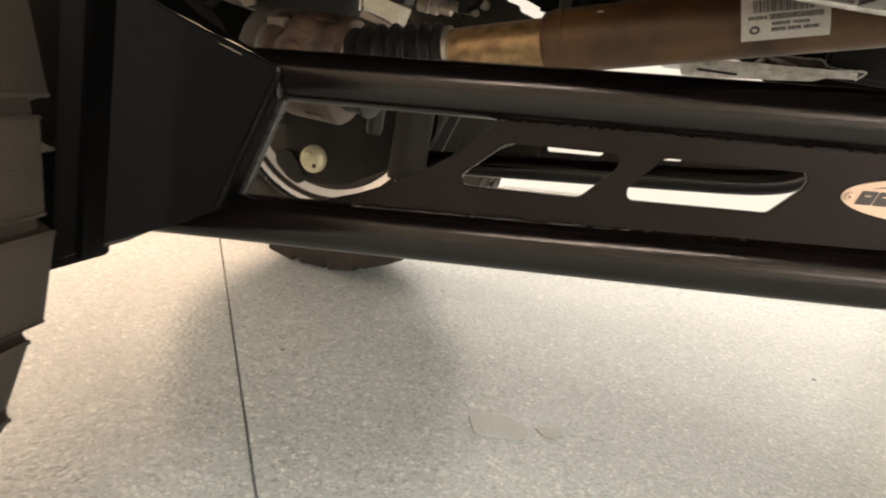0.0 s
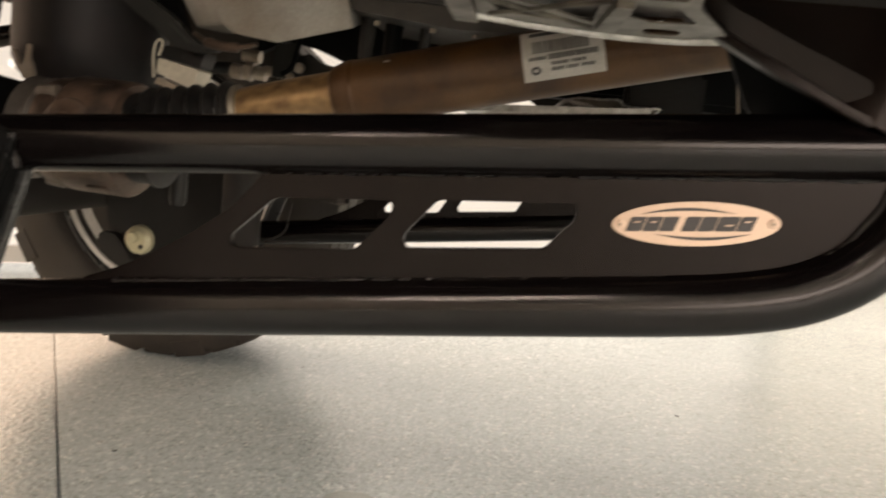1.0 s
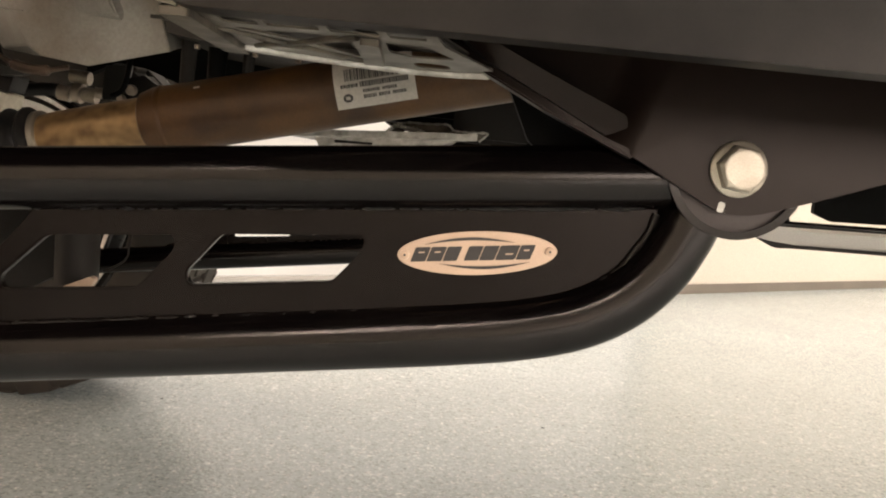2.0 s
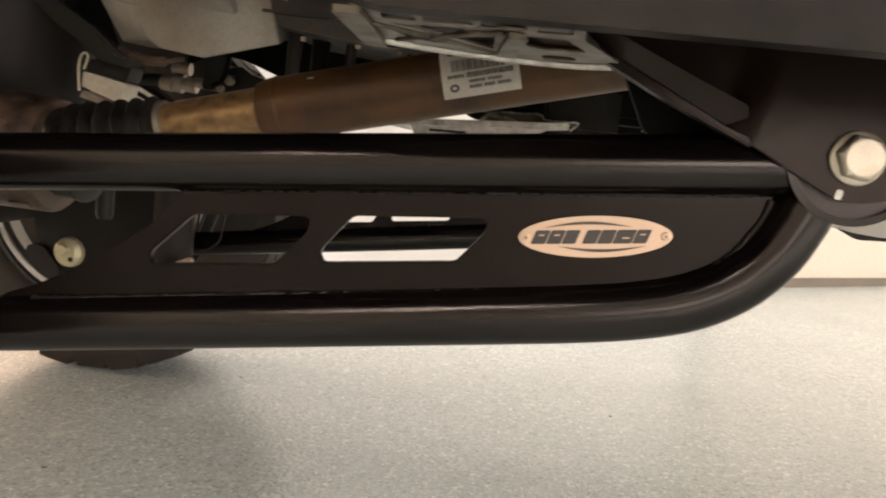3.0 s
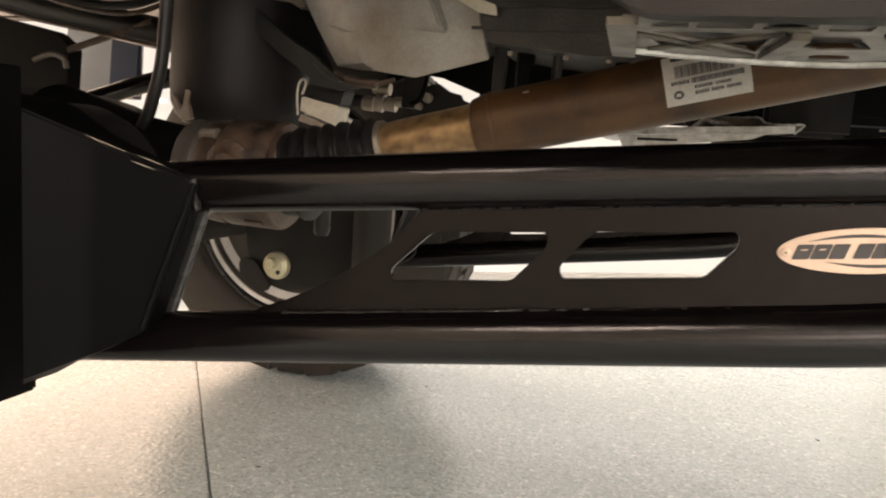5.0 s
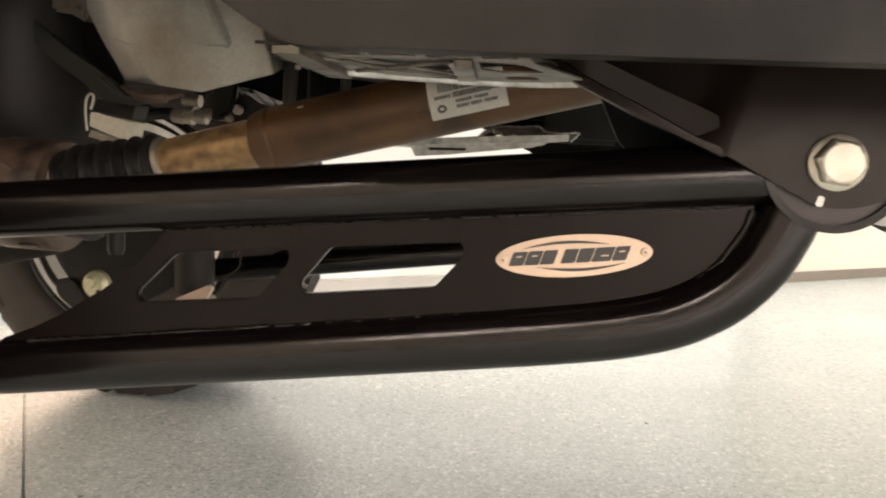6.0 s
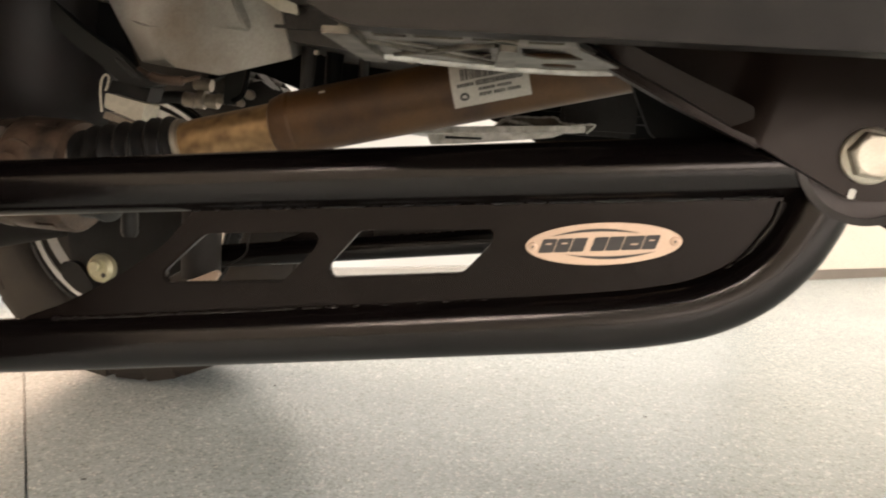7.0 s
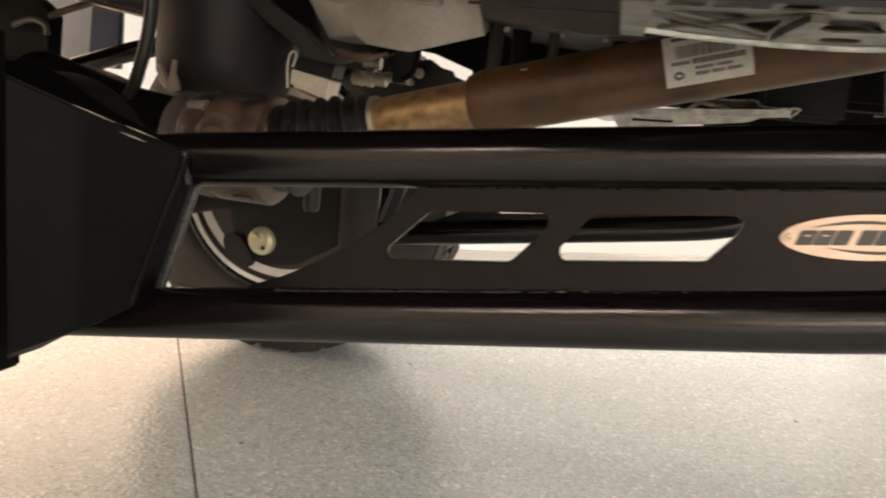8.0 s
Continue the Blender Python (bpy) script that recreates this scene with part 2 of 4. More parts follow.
def rounded(points, r, steps=4):
    """The outline with its corners rounded by r (a number, or one for each corner)."""
    out = []
    count = len(points)
    for k, p in enumerate(points):
        rad = r[k] if isinstance(r, (list, tuple)) else r
        p = Vector(p)
        a, b = Vector(points[k - 1]) - p, Vector(points[(k + 1) % count]) - p
        cut = min(rad, 0.45 * a.length, 0.45 * b.length)
        if cut < 1e-5:
            out.append(p)
            continue
        s, e = p + a.normalized() * cut, p + b.normalized() * cut
        for i in range(steps + 1):
            t = i / steps
            out.append((1 - t) ** 2 * s + 2 * t * (1 - t) * p + t ** 2 * e)
    return out


def slab(outline, y0, y1, holes=(), width=0.0):
    """A flat plate in the x-z plane with holes, from y0 to y1."""
    bm = bmesh.new()
    for loop in (outline, *holes):
        vs = [bm.verts.new((p[0], y0, p[1])) for p in loop]
        for k in range(len(vs)):
            bm.edges.new((vs[k - 1], vs[k]))
    bmesh.ops.triangle_fill(bm, edges=bm.edges, use_beauty=True)
    res = bmesh.ops.extrude_face_region(bm, geom=bm.faces[:])
    bmesh.ops.translate(bm, verts=[g for g in res["geom"] if isinstance(g, bmesh.types.BMVert)], vec=(0, y1 - y0, 0))
    bmesh.ops.recalc_face_normals(bm, faces=bm.faces)
    return bezel(bm, width)


def sweep(points, radii, sides=24, caps=True, squash=None):
    """A round bar or tube along points, with a radius at each."""
    bm = bmesh.new()
    pts = [Vector(p) for p in points]
    if not isinstance(radii, (list, tuple)):
        radii = [radii] * len(pts)
    rings, side = [], None
    for k, p in enumerate(pts):
        way = (pts[min(k + 1, len(pts) - 1)] - pts[max(k - 1, 0)]).normalized()
        if side is None:
            side = way.cross(Vector((0, 0, 1)) if abs(way.z) < 0.9 else Vector((0, 1, 0))).normalized()
        side = (side - way * side.dot(way)).normalized()
        up = way.cross(side)
        rings.append([bm.verts.new(p + radii[k] * (math.cos(a) * side + math.sin(a) * up * (squash or 1.0))) for a in (2 * math.pi * i / sides for i in range(sides))])
    for a, b in zip(rings, rings[1:]):
        for i in range(sides):
            bm.faces.new((a[i], a[(i + 1) % sides], b[(i + 1) % sides], b[i]))
    if caps:
        bm.faces.new(rings[0][::-1])
        bm.faces.new(rings[-1])
    return bm


def curve(points, steps=8):
    """A smooth line through points (Catmull-Rom)."""
    p = [Vector(q) for q in points]
    p = [2 * p[0] - p[1], *p, 2 * p[-1] - p[-2]]
    out = []
    for k in range(1, len(p) - 2):
        for i in range(steps):
            t = i / steps
            out.append(0.5 * ((2 * p[k]) + (p[k + 1] - p[k - 1]) * t + (2 * p[k - 1] - 5 * p[k] + 4 * p[k + 1] - p[k + 2]) * t ** 2 + (3 * p[k] - p[k - 1] - 3 * p[k + 1] + p[k + 2]) * t ** 3))
    out.append(p[-2])
    return out


def lathe(profile, centre, axis="y", sides=48, closed=False):
    """Turns a profile of (radius, along) round an axis through centre."""
    bm = bmesh.new()
    rings = []
    for r, h in profile:
        ring = []
        for i in range(sides):
            a = 2 * math.pi * i / sides
            c, s = r * math.cos(a), r * math.sin(a)
            ring.append(bm.verts.new(Vector(centre) + Vector({"y": (c, h, s), "z": (c, s, h), "x": (h, c, s)}[axis])))
        rings.append(ring)
    pairs = list(zip(rings, rings[1:])) + ([(rings[-1], rings[0])] if closed else [])
    for a, b in pairs:
        for i in range(sides):
            bm.faces.new((a[i], a[(i + 1) % sides], b[(i + 1) % sides], b[i]))
    if not closed:
        for ring in (rings[0], rings[-1]):
            if (ring[0].co - ring[sides // 2].co).length > 1e-5:
                bm.faces.new(ring)
    return bm


def bead(points, r, seed, step=0.004):
    """A welding bead: a row of overlapping uneven scallops along a line."""
    rnd = random.Random(seed)
    pts = [Vector(p) for p in points]
    bm = bmesh.new()
    line = []
    for a, b in zip(pts, pts[1:]):
        count = max(1, int((b - a).length / step))
        line += [a.lerp(b, i / count) for i in range(count)]
    line.append(pts[-1])
    radii = [r * (0.75 + 0.5 * abs(math.sin(1.6 * k)) * rnd.random()) for k in range(len(line))]
    return join(bm, sweep([p + Vector((0, rnd.uniform(-0.0004, 0.0004), rnd.uniform(-0.0007, 0.0007))) for p in line], radii, 8))


# ---- the hall ----
def hall_box(name, lo, hi, mat, kind="structure", label="", width=0.0):
    """A box in the hall's own axes (U, N, z)."""
    b = box(lo, hi, width)
    bmesh.ops.transform(b, matrix=HALL, verts=b.verts)
    ob = mesh_object(name, b, mat)
    return tagged(ob, label, kind=kind)


JOINT = 0.1938


def floor_mesh():
    bm = bmesh.new()
    cuts = [(WEST - 0.3, 0), (JOINT - 0.0026, 0), (JOINT - 0.0018, -0.012), (JOINT + 0.0018, -0.012), (JOINT + 0.0026, 0), (EAST + 0.3, 0)]
    top = [[bm.verts.new(HALL @ Vector((u, n, z))) for u, z in cuts] for n in (FRONT - 0.3, BACK + 0.3)]
    for k in range(len(cuts) - 1):
        bm.faces.new((top[0][k], top[0][k + 1], top[1][k + 1], top[1][k]))
    low = [bm.verts.new(HALL @ Vector((u, n, -0.15))) for u, n in ((WEST - 0.3, FRONT - 0.3), (EAST + 0.3, FRONT - 0.3), (EAST + 0.3, BACK + 0.3), (WEST - 0.3, BACK + 0.3))]
    bm.faces.new(low[::-1])
    return bm


floor = mesh_object("floor", floor_mesh(), EPOXY)
tagged(floor, "glossy grey flake epoxy floor with one sawn joint", kind="structure")

# back wall: plain white at its east end, floor-length glazing in two bays
SILL, HEAD = 0.95, 3.5
GLASS_FROM, GLASS_TO = 0.70, 3.70
hall_box("wall_back", (GLASS_TO, BACK, 0), (EAST, BACK + 0.2, TOP), WALL, label="plain white wall")
hall_box("wall_back_upper", (WEST, BACK, HEAD), (GLASS_TO, BACK + 0.2, TOP), WALL, label="plain white wall above the glazing")
hall_box("wall_front", (WEST, FRONT - 0.2, 0), (EAST, FRONT, SILL), WALL, label="plain white wall below the windows")
hall_box("wall_front_upper", (WEST, FRONT - 0.2, HEAD), (EAST, FRONT, TOP), WALL, label="plain white wall above the windows")
hall_box("wall_west", (WEST - 0.2, FRONT - 0.2, 0), (WEST, BACK + 0.2, TOP), WALL, label="plain white wall")
hall_box("wall_east", (EAST, FRONT - 0.2, 0), (EAST + 0.2, BACK + 0.2, TOP), WALL, label="plain white wall")
hall_box("ceiling", (WEST - 0.2, FRONT - 0.2, TOP), (EAST + 0.2, BACK + 0.2, TOP + 0.2), CEIL, label="plain white ceiling")
hall_box("baseboard", (GLASS_TO, BACK - 0.018, 0), (EAST, BACK - 0.002, 0.056), BASE, label="taupe baseboard along the white wall", width=0.003)


def window(number, side, lo, hi, low, tint, glow):
    """One glazed opening in the back (side 1) or front wall (side -1), with the daylight that comes through it."""
    wall = BACK if side > 0 else FRONT

    def wall_box(a, b, width=0.0):
        near, far = sorted((wall + side * a[1], wall + side * b[1]))
        q = box((a[0], near, a[2]), (b[0], far, b[2]), width)
        bmesh.ops.transform(q, matrix=HALL, verts=q.verts)
        return q
    win = thing("window_%d" % number, HALL @ Vector(((lo + hi) / 2, wall + side * 0.1, low)), "large white-framed window with clear glass", "window", "hall windows", "structure")
    for p, q in (((lo, 0.07, low), (lo + 0.05, 0.13, HEAD)), ((hi - 0.05, 0.07, low), (hi, 0.13, HEAD)), ((lo + 0.05, 0.07, low), (hi - 0.05, 0.13, low + 0.05)), ((lo + 0.05, 0.07, HEAD - 0.05), (hi - 0.05, 0.13, HEAD))):
        part("window_frame", wall_box(p, q, 0.004), FRAME, win)
    pane = part("pane", wall_box((lo + 0.05, 0.097, low + 0.05), (hi - 0.05, 0.103, HEAD - 0.05)), GLASS, win)
    pane.visible_shadow = False
    lamp = new("window_daylight", bpy.data.lights.new("window_daylight", "AREA"))
    lamp.data.shape, lamp.data.size, lamp.data.size_y = "RECTANGLE", hi - lo - 0.12, HEAD - low - 0.12
    lamp.data.energy, lamp.data.color = glow * math.pi * lamp.data.size * lamp.data.size_y, tint
    eye = HALL @ Vector(((lo + hi) / 2, wall + side * 0.05, (low + HEAD) / 2))
    lamp.matrix_world = look(eye, eye - side * N)


window(1, 1, WEST, GLASS_FROM, 0.05, (1.0, 0.67, 0.43), WEST_GLOW)
window(2, 1, GLASS_FROM, GLASS_TO, 0.05, (1.0, 0.89, 0.76), BACK_GLOW)
# Unseen windows behind the camera, added to light the near sides and tubes.
for k in range(3):
    lo = WEST + 0.3 + k * 4.5
    if k:
        hall_box("wall_pier", (lo - 0.3, FRONT - 0.2, SILL), (lo, FRONT, HEAD), WALL, label="white pier between windows")
    window(3 + k, -1, lo if k else WEST, min(lo + 4.2, EAST), SILL, (1.0, 0.87, 0.76), FRONT_GLOW)
hall_box("wall_pier", (WEST + 13.5, FRONT - 0.2, SILL), (EAST, FRONT, HEAD), WALL, label="white pier beside the window")

bb = box((WEST - 1.0, BACK + 0.9, -0.15), (EAST, BACK + 0.95, 4.2))
bmesh.ops.transform(bb, matrix=HALL, verts=bb.verts)
tagged(mesh_object("backdrop", bb, emitter("bright_hazy_outside", (1.0, 0.88, 0.75), OUTSIDE)), "bright hazy daylight outside the glazing", kind="structure")

# Unseen ceiling lamps, added: strips for the tubes' highlight, panels for floor and wall.
LAMP = emitter("led_panel_glow", (1.0, 0.855, 0.725), LED)
STRIP = emitter("led_strip_glow", (1.0, 0.855, 0.725), 4.5 * LED)
for n, long, half, glow, words in ((-7.45, 0.6, 0.135, LAMP, "rectangular white LED ceiling panel, unseen, added to light the hall"), (-2.7, 1.3, 0.05, STRIP, "long narrow LED ceiling strip, unseen, added for highlights on the tubes"), (1.7, 0.6, 0.135, LAMP, "rectangular white LED ceiling panel, unseen, added to light the hall")):
    for a in range(4):
        u = WEST + 1.9 + a * 3.4
        lamp = thing("ceiling_light", HALL @ Vector((u, n, TOP)), words, "ceiling light", "hall ceiling lights")
        fb = box((u - long - 0.02, n - half - 0.015, TOP - 0.05), (u + long + 0.02, n + half + 0.015, TOP), 0.004)
        bmesh.ops.transform(fb, matrix=HALL, verts=fb.verts)
        part("frame", fb, FRAME, lamp)
        db = box((u - long, n - half, TOP - 0.056), (u + long, n + half, TOP - 0.052))
        bmesh.ops.transform(db, matrix=HALL, verts=db.verts)
        part("diffuser", db, glow, lamp, "glowing white diffuser")

# outside: one plain ground sheet to the horizon
gb = bmesh.new()
bmesh.ops.create_grid(gb, x_segments=1, y_segments=1, size=400)
bmesh.ops.translate(gb, verts=gb.verts, vec=(0, 0, -0.2))
tagged(mesh_object("ground", gb, material("pale_concrete_yard", (0.32, 0.31, 0.29), 0.8, patch=0.5, grain=40)), "pale concrete yard outside", kind="structure")


# ---- the truck ----
truck = thing("pickup_truck", (0.4, 1.0, 0.0), "lifted black pickup truck with aftermarket suspension arms, parked on its tyres", "truck")
ARM_Y = 0.588


def radius_arm(y, dx, dz, near):
    """A ladder-type suspension arm: two tubes that meet at a bushing, a slotted web plate between them."""
    def at(x, z):
        return Vector((x + dx, y, z + dz))
    low = [at(-0.40, 0.401), at(-0.30, 0.4155)] + curve([at(-0.242, 0.4237), at(0.0, 0.4580), at(0.20, 0.4866), at(0.252, 0.4945), at(0.292, 0.5020), at(0.329, 0.5130), at(0.359, 0.5305), at(0.381, 0.5540), at(0.3930, 0.5765), at(0.3985, 0.5910)], 10)
    arm = part("radius_arm", sweep(low, 0.0222, 32), POWDER, truck, "satin black tubular suspension arm with slotted web plate" if near else "satin black tubular suspension arm on the far side")
    up = [at(-0.36, 0.5420), at(-0.223, 0.5560), at(0.0, 0.5790), at(0.311, 0.6105), at(0.3795, 0.6174)]
    part("upper_tube", sweep(up, 0.0222, 32), POWDER, arm)
    web = [(-0.052, 0.5745), (0.375, 0.606), (0.3755, 0.595), (0.369, 0.575), (0.356, 0.553), (0.336, 0.533), (0.310, 0.519), (0.28, 0.512), (0.0, 0.470), (-0.205, 0.441), (-0.195, 0.455),
           (-0.168, 0.466), (-0.145, 0.478), (-0.108, 0.501), (-0.078, 0.524), (-0.062, 0.543), (-0.055, 0.553)]
    s1 = rounded([(-0.045, 0.535), (0.044, 0.5435), (0.044, 0.533), (0.019, 0.504), (-0.076, 0.4935), (-0.078, 0.502)], [0.006, 0.008, 0.008, 0.004, 0.008, 0.008])
    s2 = rounded([(0.077, 0.5475), (0.176, 0.5570), (0.176, 0.5465), (0.156, 0.5225), (0.056, 0.510), (0.054, 0.519)], [0.004, 0.009, 0.009, 0.003, 0.008, 0.008])

    if not near:
        s1 = [(p[0], p[1] - (0.012 if p[1] < 0.525 else 0.0)) for p in s1]
        s2 = [(p[0], p[1] - (0.012 if p[1] < 0.540 else 0.0)) for p in s2]

    def move(loop):
        return [(p[0] + dx, p[1] + dz) for p in loop]
    part("web_plate", slab(move(web), y - 0.004, y + 0.004, [move(s1), move(s2)], 0.0014), WEB, arm, "flat black web plate with two slanted slots")
    brace = part("end_brace", slab(move([(-0.2405, 0.5520), (-0.2470, 0.5315), (-0.2743, 0.4510), (-0.2840, 0.4220), (-0.3110, 0.4220), (-0.3000, 0.4540), (-0.2712, 0.5340), (-0.2650, 0.5520)]), y - 0.003, y + 0.005, (), 0.0012), BRACE, arm, "slanted flat end brace with raised edges")
    part("brace_lip", sweep([at(-0.2645, 0.5500), at(-0.2685, 0.5340), at(-0.2972, 0.4540), at(-0.3080, 0.4240)], 0.0046, 14), BRACE, brace)
    part("brace_lip", sweep([at(-0.2435, 0.5500), at(-0.2490, 0.5315), at(-0.2763, 0.4510), at(-0.2855, 0.4240)], 0.0032, 12), BRACE, brace)
    for k, (a, b) in enumerate((((-0.055, 0.5530), (0.365, 0.5945)), ((-0.17, 0.4560), (0.285, 0.5180)))):
        lift = 0.0015 if k == 0 else -0.0015
        part("weld_bead", bead([at(a[0], a[1] + lift) + Vector((0, -0.006, 0)), at(b[0], b[1] + lift) + Vector((0, -0.006, 0))], 0.0026, k), WELD, arm)
    part("weld_bead", bead([at(*p) + Vector((0, -0.006, 0)) for p in ((0.285, 0.516), (0.312, 0.5225), (0.338, 0.537), (0.357, 0.556), (0.370, 0.578), (0.374, 0.592))], 0.0026, 5), WELD, arm)
    part("weld_bead", bead([at(-0.245, 0.535) + Vector((0, -0.018, 0)), at(-0.247, 0.560) + Vector((0, -0.021, 0))], 0.004, 7), WELD, arm)
    # bushing sleeve with rubber inside
    c = at(0.419, 0.627)
    part("bushing_sleeve", lathe([(0.0462, -0.024), (0.0462, 0.024), (0.0410, 0.024), (0.0410, -0.024)], c, "y", 48, True), POWDER, arm)
    part("bushing_rubber", lathe([(0.0412, -0.0205), (0.0412, 0.0205), (0.012, 0.022), (0.012, -0.022)], c, "y", 40, True), BUSHING, arm, "dark reddish rubber bushing")
    return arm


SHOCK = material("dull_shock_paint", (0.027, 0.0235, 0.021), 0.62, other=(0.018, 0.0155, 0.0135), spec=0.25)
BUSHING = material("reddish_bushing", (0.032, 0.018, 0.015), 0.5, other=(0.020, 0.013, 0.011))
arm_near = radius_arm(ARM_Y, 0.0, 0.0, True)
radius_arm(1.38, -0.065, -0.034, False)


# badge on the near web plate: sand-coloured oval with rivets, its mark as plain slanted blocks
def oval(cx, cz, a, b, turn, count=56):
    t = radians(turn)
    return [(cx + a * math.cos(k) * math.cos(t) - b * math.sin(k) * math.sin(t), cz + a * math.cos(k) * math.sin(t) + b * math.sin(k) * math.cos(t)) for k in (2 * math.pi * i / count for i in range(count))]


BX, BZ, BT = 0.2550, 0.5528, 7.0
FACE = ARM_Y - 0.004


def on_badge(x, z):
    t = radians(BT)
    return (BX + x * math.cos(t) - z * math.sin(t), BZ + x * math.sin(t) + z * math.cos(t))


part("badge", slab(oval(BX, BZ, 0.0552, 0.0152, BT), FACE - 0.0022, FACE - 0.0002, (), 0.0004), BRASS, arm_near, "sand-coloured oval metal badge with slanted black blocks")
for x, w, slit in ((-0.0445, 0.0105, 0.0014), (-0.0334, 0.0105, 0.0014), (-0.0223, 0.0100, 0.0), (-0.0076, 0.0100, 0.0), (0.0030, 0.0105, 0.0), (0.0141, 0.0135, -0.0010), (0.0282, 0.0100, 0.0014)):
    block = rounded([on_badge(*p) for p in ((x - 0.0020, -0.0050), (x + w - 0.0020, -0.0050), (x + w + 0.0024, 0.0050), (x + 0.0024, 0.0050))], 0.0010, 2)
    cut = [on_badge(*p) for p in ((x + 0.38 * w, slit - 0.0005), (x + 0.76 * w, slit - 0.0005), (x + 0.76 * w + 0.0005, slit + 0.0005), (x + 0.38 * w + 0.0005, slit + 0.0005))]
    part("badge_block", slab(block, FACE - 0.0026, FACE - 0.0018, [cut] if slit else ()), BADGE_BLACK, arm_near)
for sgn in (1, -1):
    arc = [on_badge(sgn * (-0.036 + 0.062 * i / 14), sgn * (0.0050 + 0.0062 * math.sin(math.pi * (0.10 + 0.80 * i / 14)))) for i in range(15)]
    back = [on_badge(sgn * (-0.036 + 0.062 * i / 14), sgn * (0.0050 + 0.0062 * math.sin(math.pi * (0.10 + 0.80 * i / 14)) - 0.0022 * math.sin(math.pi * (i + 0.4) / 14.8))) for i in range(14, -1, -1)]
    part("badge_stroke", slab(arc + back, FACE - 0.0026, FACE - 0.0018), BADGE_BLACK, arm_near)
for x in (-0.0500, 0.0500):
    c = on_badge(x, 0)
    part("rivet", lathe([(0.0, -0.0042), (0.0012, -0.0044), (0.0030, -0.0036), (0.0034, -0.0020), (0.0034, -0.0005)], (c[0], FACE, c[1]), "y", 20), BRASS, arm_near)
    part("rivet_pin", lathe([(0.0009, -0.0046), (0.0009, -0.0036)], (c[0], FACE, c[1]), "y", 10), BADGE_BLACK, arm_near)


# frame bracket at the rear end of the near arm
def frame_bracket(y, dx, dz, out, near):
    """out: -1 when the outer side faces -y."""
    def loop(pts):
        return [(p[0] + dx, p[1] + dz) for p in pts]
    # one pressed sheet: the pivot plate stands proud, the wing ahead of it is set back beyond a soft bend
    sheet = rounded([(0.389, 0.6075), (0.409, 0.5975), (0.430, 0.5975), (0.474, 0.6125), (0.62, 0.668), (0.62, 0.80), (0.16, 0.80), (0.204, 0.700), (0.214, 0.6915), (0.352, 0.6265)], [0.02, 0.018, 0.018, 0.02, 0.01, 0, 0, 0.004, 0.004, 0.004])
    a, b = sorted((y + out * 0.028, y + out * 0.022))
    press = slab(loop(sheet), a, b, (), 0.0015)
    across = Vector((0.958, 0.0, -0.287))
    foot = Vector((0.350 + dx, 0.0, 0.630 + dz))
    for k in range(9):
        bmesh.ops.bisect_plane(press, geom=press.verts[:] + press.edges[:] + press.faces[:], plane_co=foot - across * 0.004 * k, plane_no=across)
    for v in press.verts:
        t = min(1.0, max(0.0, across.dot(foot - Vector((v.co.x, 0.0, v.co.z))) / 0.032))
        v.co.y -= out * 0.013 * t * t * (3 - 2 * t)
    br = part("frame_bracket", press, PLATE, truck, "black steel frame bracket holding the rear end of the suspension arm")
    lip = [(0.200, 0.704), (0.209, 0.6965), (0.224, 0.685), (0.249, 0.6710), (0.288, 0.6520), (0.323, 0.6370), (0.3480, 0.6265), (0.3460, 0.6330), (0.3290, 0.6390), (0.287, 0.6600), (0.249, 0.6780), (0.223, 0.6930), (0.212, 0.704)]
    a, b = sorted((y + out * 0.0285, y + out * 0.0130))
    part("folded_lip", slab(loop(lip), a, b, (), 0.0012), PLATE, br)
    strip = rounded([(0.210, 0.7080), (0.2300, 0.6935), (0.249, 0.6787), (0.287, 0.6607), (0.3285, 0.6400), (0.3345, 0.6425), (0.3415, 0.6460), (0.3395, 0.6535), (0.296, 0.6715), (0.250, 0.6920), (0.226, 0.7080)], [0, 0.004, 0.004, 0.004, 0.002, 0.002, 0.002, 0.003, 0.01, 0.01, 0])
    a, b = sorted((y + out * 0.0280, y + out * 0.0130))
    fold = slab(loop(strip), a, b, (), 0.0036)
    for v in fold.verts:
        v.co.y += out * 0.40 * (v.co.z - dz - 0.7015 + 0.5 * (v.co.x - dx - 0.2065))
    part("folded_edge", fold, LIT_FOLD, br, "folded lower edge of the bracket")
    inner = [(0.262, 0.680), (0.285, 0.632), (0.40, 0.590), (0.47, 0.602), (0.60, 0.66), (0.60, 0.80), (0.255, 0.80)]
    a, b = sorted((y - out * 0.028, y - out * 0.036))
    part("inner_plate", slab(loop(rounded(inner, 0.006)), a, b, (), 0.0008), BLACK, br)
    c = (0.4165 + dx, y + out * 0.028, 0.6270 + dz)
    if near:
        part("washer", lathe([(0.0, 0.0), (0.0182, 0.0), (0.0187, -0.001), (0.0183, -0.0026), (0.0168, -0.0036), (0.0, -0.0036)], c, "y", 40), ZINC, br, "zinc-plated flange of the pivot bolt")
        head = lathe([(0.0160, -0.0034), (0.0160, -0.0105), (0.0138, -0.0122), (0.0, -0.0122)], c, "y", 6)
        bmesh.ops.rotate(head, cent=c, matrix=Matrix.Rotation(radians(8), 3, "Y"), verts=head.verts)
        join(head, lathe([(0.0, -0.0130), (0.0122, -0.0130), (0.0130, -0.0123), (0.0130, -0.0114)], c, "y", 32))
        part("bolt_head", bezel(head, 0.0008), ZINC, br, "zinc-plated hexagon bolt head")
